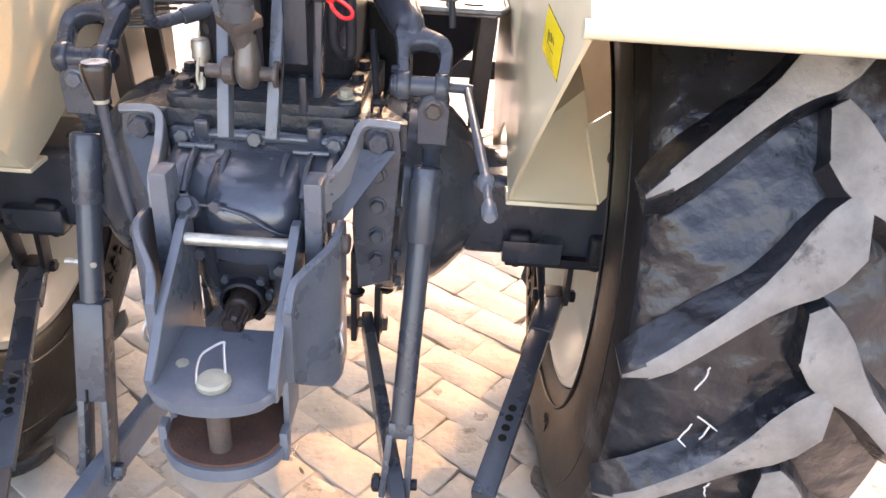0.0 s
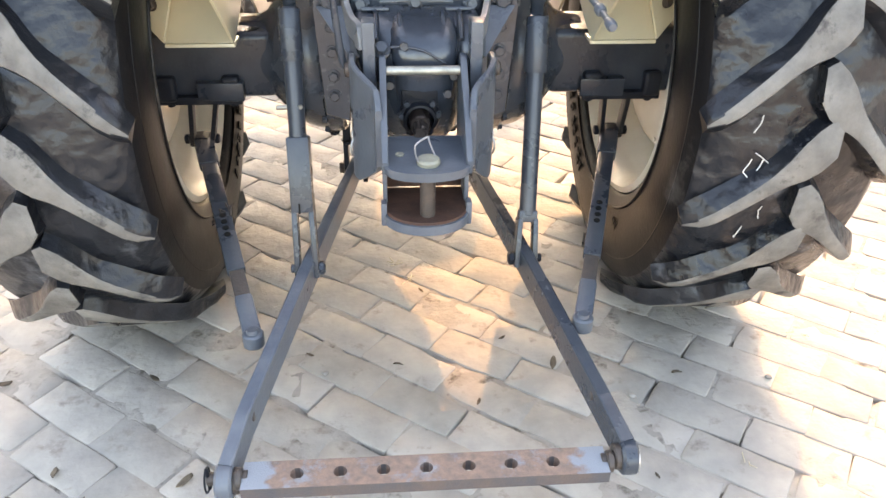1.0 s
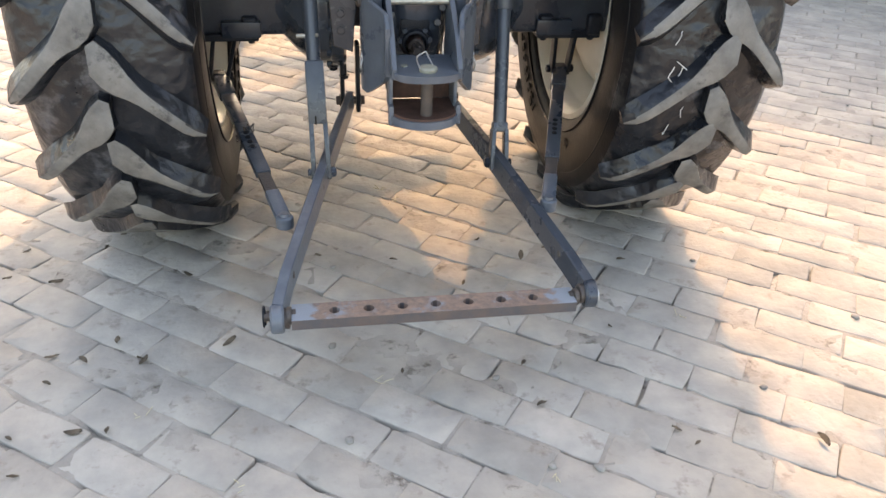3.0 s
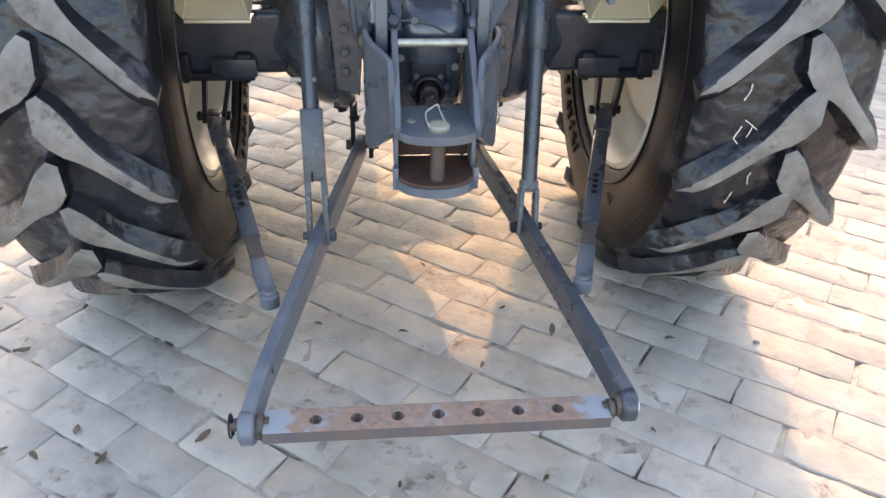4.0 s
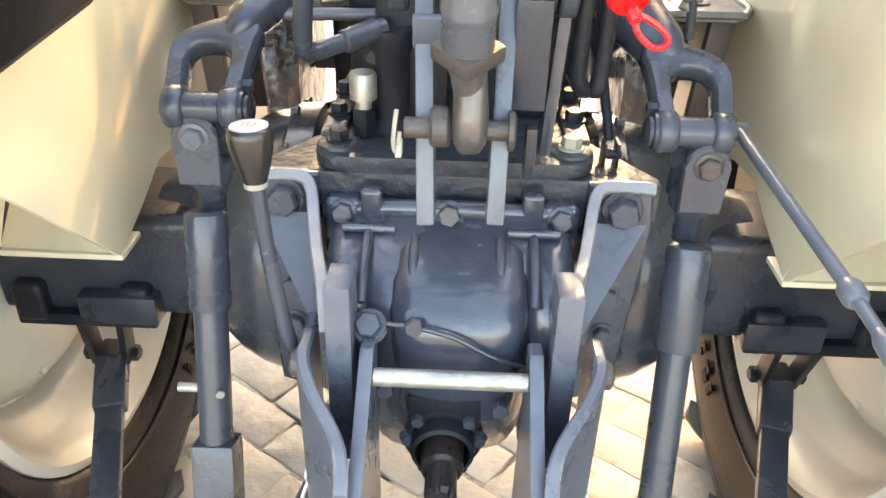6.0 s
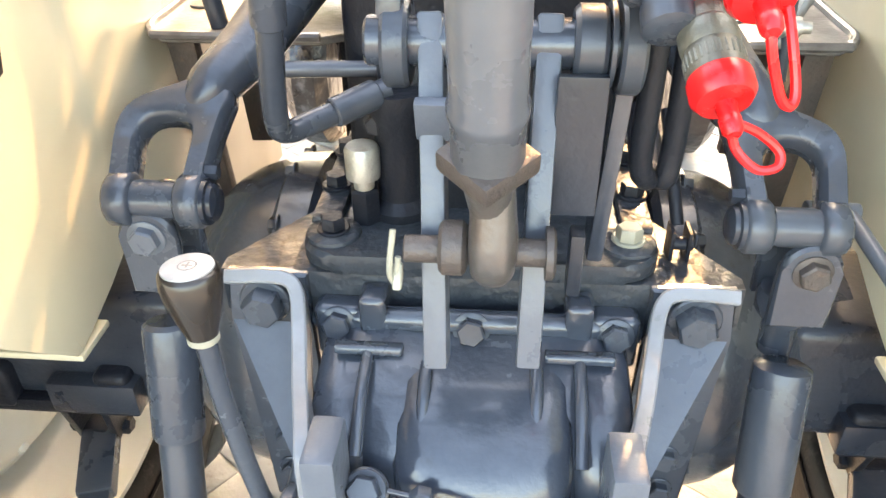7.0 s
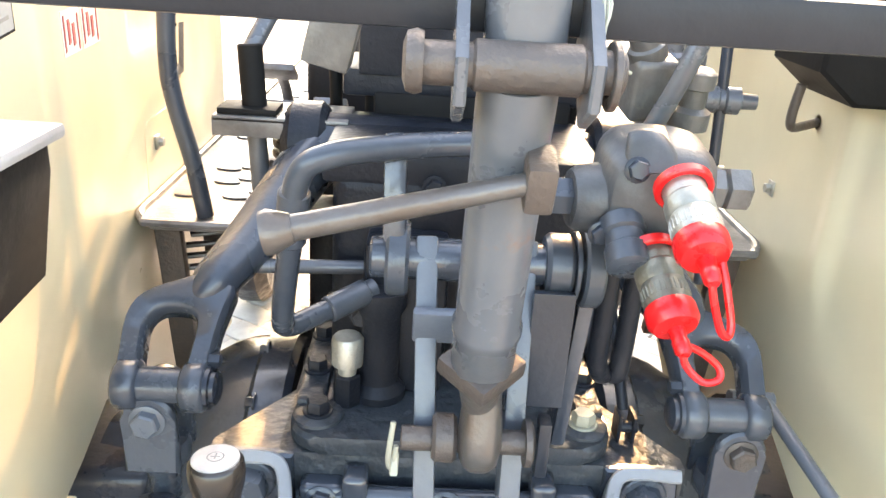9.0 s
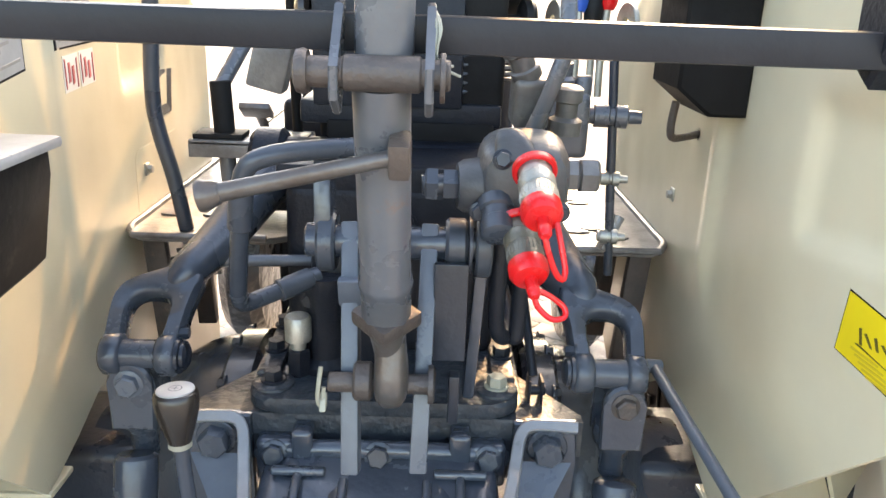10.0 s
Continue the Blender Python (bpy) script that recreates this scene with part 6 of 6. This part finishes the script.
# chalk scrawl on the tyre
rng = random.Random(21)
bm = bm_new()
STROKES = (((0.685, -0.8), (0.722, 1.4), (0.699, 5.3), (0.667, 2.8), (0.684, -0.5)), ((0.699, 5.3), (0.690, 6.4), (0.705, 6.8)), ((0.736, 10.2), (0.731, 11.2), (0.739, 13.7)),
           ((0.708, 15.0), (0.702, 18.0), (0.698, 17.2)), ((0.684, -7.4), (0.681, -6.0), (0.667, -3.9)), ((0.705, 0.5), (0.694, 3.2)))
for stroke in STROKES:
    pts = []
    for (xa, ta), (xb, tb) in zip(stroke, stroke[1:]):
        for q in range(4):
            f = q / 4
            tt = radians(ta + (tb - ta) * f)
            pts.append((xa + (xb - xa) * f + rng.uniform(-0.001, 0.001), AXLE_Y - 0.7055 * math.cos(tt), AXLE_Z - 0.7055 * math.sin(tt)))
    tube(bm, pts, 0.0014, 5, 1)
tagged(part("chalk_scrawl", bm, CHALK, tyre_right, "white chalk scrawl"), kind="stuff")

# ---- drilled bar pinned between the lower links ----
drawbar = tagged(new("drilled_drawbar"), "rusty drilled drawbar pinned between the lower links", "drawbar")
bm = bm_new()
t = bm_new()
XL, XR = -0.372, 0.343
# top and bottom plates with seven holes, closed by side walls
HOLES = [-0.2675 + 0.0838 * k for k in range(7)]
W, Hh, zc_ = 0.034, 0.0140, 0.2130
yc_ = -0.518


def holed_plate(t, z):
    xs = [XL] + [v for h in HOLES for v in (h - 0.022, h + 0.022)] + [XR]
    for i in range(0, len(xs), 2):
        q = [(xs[i], yc_ - W), (xs[i + 1], yc_ - W), (xs[i + 1], yc_ + W), (xs[i], yc_ + W)]
        t.faces.new([t.verts.new((x, y, z)) for x, y in q])
    for h in HOLES:
        n_ = 16
        inner = [t.verts.new((h + 0.0135 * math.cos(2 * math.pi * k / n_), yc_ + 0.0135 * math.sin(2 * math.pi * k / n_), z)) for k in range(n_)]
        outer = []
        for k in range(n_):
            a = 2 * math.pi * k / n_
            c, s_ = math.cos(a), math.sin(a)
            f = min(0.022 / max(abs(c), 1e-6), W / max(abs(s_), 1e-6))
            if k % 4 == 2:
                outer.append(t.verts.new((h + math.copysign(0.022, c), yc_ + math.copysign(W, s_), z)))
            else:
                outer.append(t.verts.new((h + f * c, yc_ + f * s_, z)))
        for k in range(n_):
            t.faces.new((inner[k], inner[(k + 1) % n_], outer[(k + 1) % n_], outer[k]))
    return t


holed_plate(t, zc_ + Hh)
holed_plate(t, zc_ - Hh)
for y in (yc_ - W, yc_ + W):
    t.faces.new([t.verts.new((x, y, z)) for x, z in ((XL, zc_ - Hh), (XR, zc_ - Hh), (XR, zc_ + Hh), (XL, zc_ + Hh))])
for x in (XL, XR):
    t.faces.new([t.verts.new((x, y, z)) for y, z in ((yc_ - W, zc_ - Hh), (yc_ + W, zc_ - Hh), (yc_ + W, zc_ + Hh), (yc_ - W, zc_ + Hh))])
for h in HOLES:
    n_ = 16
    lo = [t.verts.new((h + 0.0135 * math.cos(2 * math.pi * k / n_), yc_ + 0.0135 * math.sin(2 * math.pi * k / n_), zc_ - Hh)) for k in range(n_)]
    hi = [t.verts.new((h + 0.0135 * math.cos(2 * math.pi * k / n_), yc_ + 0.0135 * math.sin(2 * math.pi * k / n_), zc_ + Hh)) for k in range(n_)]
    for k in range(n_):
        t.faces.new((lo[k], lo[(k + 1) % n_], hi[(k + 1) % n_], hi[k]))
bmesh.ops.remove_doubles(t, verts=t.verts, dist=0.0002)
merge(bm, t)
body = part("bar_body", bm, BAR, drawbar, angle=30, mats=(BARFACE,))
body.data.shade_flat()
for f in body.data.polygons:
    if abs(f.normal.y) > 0.9:
        f.material_index = 1
for xa, xb, xr, z in ((XL + 0.01, -0.440, XL - 0.006, 0.219), (XR - 0.01, 0.405, XR + 0.006, 0.220)):
    bm = bm_new()
    rod(bm, (xa, yc_ + 0.004, z), (xb, yc_ + 0.003, z), 0.0135)
    ring(bm, (xr, yc_, z), (1, 0, 0), 0.022, 0.012, 0.012)
    part("end_pin", bm, RUST, drawbar)
for x, s in ((-0.437, -1), (0.402, 1)):
    bm = bm_new()
    pts = [(x + s * 0.002, yc_ + 0.022 * math.cos(a), 0.220 + 0.026 * math.sin(a)) for a in (2 * math.pi * k / 12 for k in range(11))]
    tube(bm, pts, 0.0022, 8, 3)
    rod(bm, (x, yc_, 0.196), (x, yc_, 0.250), 0.004)
    part("linch_pin", bm, DARK if s < 0 else STEEL, drawbar)

# ---- ground ----
# one sheet, fine and uneven under the bricks, plain to the horizon
bm = bm_new()
fine = lambda a, b, st: [a + st * k for k in range(int((b - a) / st) + 1)]
gx = [-400, -90, -25, -9, -5, -3] + fine(-2.0, 2.4, 0.02) + [3.2, 5, 9, 25, 90, 400]
gy = [-400, -90, -25, -9, -4] + fine(-1.7, 2.6, 0.02) + [3.2, 5, 9, 25, 90, 400]


def soil_height(x, y):
    if abs(x) > 2.9 or abs(y) > 2.9:
        return -0.0055
    p = Vector((x, y, 0))
    gap = max(0.0, noise.noise(p * 9.0 + Vector((7, 3, 0))) - 0.10) * 0.06
    return -0.0052 + 0.0020 * noise.noise(p * 5.0) + 0.0020 * noise.noise(p * 23.0) - min(0.02, gap)


gv = [[bm.verts.new((x, y, soil_height(x, y))) for x in gx] for y in gy]
for a, b in zip(gv, gv[1:]):
    for k in range(len(gx) - 1):
        bm.faces.new((a[k], a[k + 1], b[k + 1], b[k]))
ground = part("ground", bm, SOIL)
tagged(ground, "dusty earth under and beyond the brick paving", "ground", kind="structure")

# unseen wall, added only to throw shade over the far right ground
bm = bm_new()
flat_bar(bm, (1.72, 5.90, 1.2), (7.2, 0.31, 1.2), 2.4, 0.23, 0.01)
shade_wall = part("wall_yard", bm, BRICKS)
tagged(shade_wall, "unseen plain wall added to cast shade on the far ground", "wall", kind="structure")

PITCH_L, PITCH_W, TURNB = 0.243, 0.1225, radians(-36.5)
rng = random.Random(5)
cB, sB = math.cos(TURNB), math.sin(TURNB)


def brick_mesh(k):
    """One worn brick: uneven rounded outline, softly rolled edge, slightly domed top."""
    r = random.Random(100 + k)
    base = [(-0.1175, -0.052), (-0.114, -0.0568), (-0.055, -0.0575), (0.0, -0.0575), (0.058, -0.0575), (0.114, -0.0568), (0.1178, -0.050), (0.1182, 0.0),
            (0.1178, 0.051), (0.114, 0.0568), (0.055, 0.0575), (0.0, 0.0575), (-0.058, 0.0575), (-0.114, 0.0568), (-0.1178, 0.050), (-0.1182, 0.0)]
    out = [(x * 1.026 * (1 - abs(r.gauss(0, 0.012))), y * 1.060 * (1 - abs(r.gauss(0, 0.040)))) for x, y in base]
    for _ in range(k % 4):
        q = r.randrange(16)
        out[q] = (out[q][0] * r.uniform(0.93, 0.99), out[q][1] * r.uniform(0.84, 0.96))
    t = bm_new()
    tilt = r.uniform(-0.010, 0.010), r.uniform(-0.014, 0.014)
    rings = []
    for sc_, z in ((1.0, -0.02), (1.0, 0.0205), (0.985, 0.0228), (0.94, 0.0242)):
        rings.append([t.verts.new((x * (1 - (1 - sc_) * 0.5), y * sc_, z + (tilt[0] * x + tilt[1] * y + r.uniform(-0.0011, 0.0011) if z > 0 else 0))) for x, y in out])
    for a, b in zip(rings, rings[1:]):
        for i in range(16):
            t.faces.new((a[i], a[(i + 1) % 16], b[(i + 1) % 16], b[i]))
    top = t.verts.new((0.05, 0, 0.0245 + r.uniform(-0.0016, 0.0012))), t.verts.new((-0.05, 0, 0.0245 + r.uniform(-0.0016, 0.0012)))
    hi = rings[-1]
    for i in range(16):
        j = (i + 1) % 16
        t.faces.new((hi[i], hi[j], top[0] if 3 <= i <= 10 else top[1]))
    t.faces.new((hi[3], top[0], top[1]))
    t.faces.new((hi[11], top[1], top[0]))
    bmesh.ops.recalc_face_normals(t, faces=t.faces)
    me = bpy.data.meshes.new("brick")
    t.to_mesh(me)
    t.free()
    me.materials.append(BRICK)
    me.shade_smooth()
    return me


brick_meshes = [brick_mesh(k) for k in range(20)]
near, rest = [], []
for i in range(-60, 61):
    for j in range(-34, 35):
        u = (j + (0.5 if i % 2 else 0.0)) * PITCH_L + 0.1855 + 0.012 * math.sin(i * 2.1)
        v = i * PITCH_W + 0.029
        x, y = u * cB - v * sB, u * sB + v * cB
        if -4.5 < x < 5.0 and -2.6 < y < 6.0:
            (near if (-1.35 < x < 1.55 and -1.15 < y < 0.75) else rest).append((x, y))
near.sort(key=lambda p: (p[0] - 0.1) ** 2 * 0.7 + (p[1] + 0.25) ** 2)
rest += near[300:]
near = near[:300]


def brick_pose(x, y):
    return Matrix.Translation((x + rng.uniform(-0.006, 0.006), y + rng.uniform(-0.005, 0.005), -0.0275 + rng.uniform(-0.0018, 0.0018))) @ \
        Euler((rng.uniform(-0.010, 0.010), rng.uniform(-0.008, 0.008), TURNB + rng.choice((0, math.pi)) + rng.uniform(-0.035, 0.035))).to_matrix().to_4x4()


bm = bm_new()
for x, y in rest:
    me = brick_meshes[rng.randrange(20)]
    n0 = len(bm.verts)
    bm.from_mesh(me)
    bm.verts.ensure_lookup_table()
    m = brick_pose(x, y)
    for v in bm.verts[n0:]:
        v.co = m @ v.co
pavement = part("pavement", bm, BRICKS, angle=60)
tagged(pavement, "pale worn brick paving laid in diagonal running bond", "paving", kind="structure")
for x, y in near:
    ob = new("brick", brick_meshes[rng.randrange(20)])
    ob.parent = pavement
    ob.matrix_basis = brick_pose(x, y)

# litter on the bricks
rng = random.Random(9)


def pebble(k):
    t = bm_new()
    bmesh.ops.create_icosphere(t, subdivisions=2, radius=1.0)
    for v in t.verts:
        v.co *= 1 + 0.28 * noise.noise(v.co * 1.7 + Vector((k * 3.1, 0, 0)))
    bmesh.ops.scale(t, vec=(0.013, 0.010, 0.006), verts=t.verts)
    me = bpy.data.meshes.new("pebble")
    t.to_mesh(me)
    t.free()
    me.materials.append(STONE)
    me.shade_smooth()
    return me


def leaf_mesh(k):
    r = random.Random(50 + k)
    t = bm_new()
    L, Wd = 0.022, 0.009
    rows = []
    for q in range(6):
        f = q / 5
        w = Wd * math.sin(math.pi * min(0.97, f * 0.92 + 0.06)) ** 0.8
        curl = 0.006 * math.sin(f * 3 + k)
        rows.append([(L * (f - 0.5) * 2, -w, 0.006 + curl + 0.004), (L * (f - 0.5) * 2, 0, 0.004 + curl * 0.5), (L * (f - 0.5) * 2, w, 0.006 + curl + 0.003 * r.random())])
    sheet(t, rows, 0.0006)
    me = bpy.data.meshes.new("dry_leaf")
    t.to_mesh(me)
    t.free()
    me.materials.append(LEAF)
    me.shade_smooth()
    return me


pebbles = [pebble(k) for k in range(5)]
leaves = [leaf_mesh(k) for k in range(5)]
PEBBLES = [(0.932, -0.064), (-0.258, 0.018), (-0.250, -0.735), (0.321, -0.893), (0.212, -0.874), (0.146, -0.559), (-0.276, -0.377), (1.298, -0.417), (0.544, -0.112), (0.852, -0.679)]
for k, (x, y) in enumerate(PEBBLES):
    ob = new("pebble", pebbles[k % 5])
    ob.matrix_basis = pose(x, y, 0.001, 0, 0, 40 * k) @ Matrix.Scale(0.8 + 0.12 * (k % 4), 4)
    tagged(ob, "small grey pebble on the brick paving", "pebble", "pebbles on the paving")
LEAVES = [(-0.999, -0.448), (-0.817, -0.634), (-0.856, -0.288), (-0.773, -0.382), (-0.785, -0.370), (-0.928, -0.366), (0.688, -0.035), (0.554, -0.796), (-1.221, 0.207), (-1.088, 0.019), (-0.977, 0.206), (0.242, -0.671),
          (-0.992, -0.753), (-0.894, -0.631), (-0.704, 0.021), (0.234, -0.510), (-0.697, -0.868), (-0.555, -0.331), (-1.013, -0.340), (-1.236, 0.055), (0.900, -0.879), (-0.062, 0.040), (0.36, 0.02)]
LEAVES += [(rng.uniform(-1.3, 1.3), rng.uniform(-1.1, 0.5)) for _ in range(14)]
for k, (x, y) in enumerate(LEAVES):
    ob = new("dry_leaf", leaves[k % 5])
    ob.matrix_basis = pose(x, y, -0.001, 0, 0, rng.uniform(0, 360)) @ Matrix.Scale(rng.uniform(0.55, 1.0) if k < 23 else 0.5, 4)
    tagged(ob, "curled brown dry leaf on the brick paving", "leaf", "dry leaves on the paving")
bm = bm_new()
for x, y, n_ in ((-0.157, -0.543, 4), (0.75, -0.35, 3), (-0.75, -0.6, 3), (0.95, -0.75, 3), (0.2, -0.9, 3), (-0.5, -0.85, 3), (1.1, 0.1, 3), (-0.02, 0.43, 6), (-0.05, 0.52, 5)):
    for q in range(n_):
        a = rng.uniform(0, 6.28)
        l = rng.uniform(0.012, 0.03)
        p = Vector((x + rng.uniform(-0.015, 0.015), y + rng.uniform(-0.015, 0.015), 0.004))
        tube(bm, [p, p + Vector((l * math.cos(a), l * math.sin(a), 0.004))], 0.0012, 5, 1)
straw = part("straw_litter", bm, STRAW)
tagged(straw, "scattered pale straw bits on the bricks", "straw", kind="stuff")
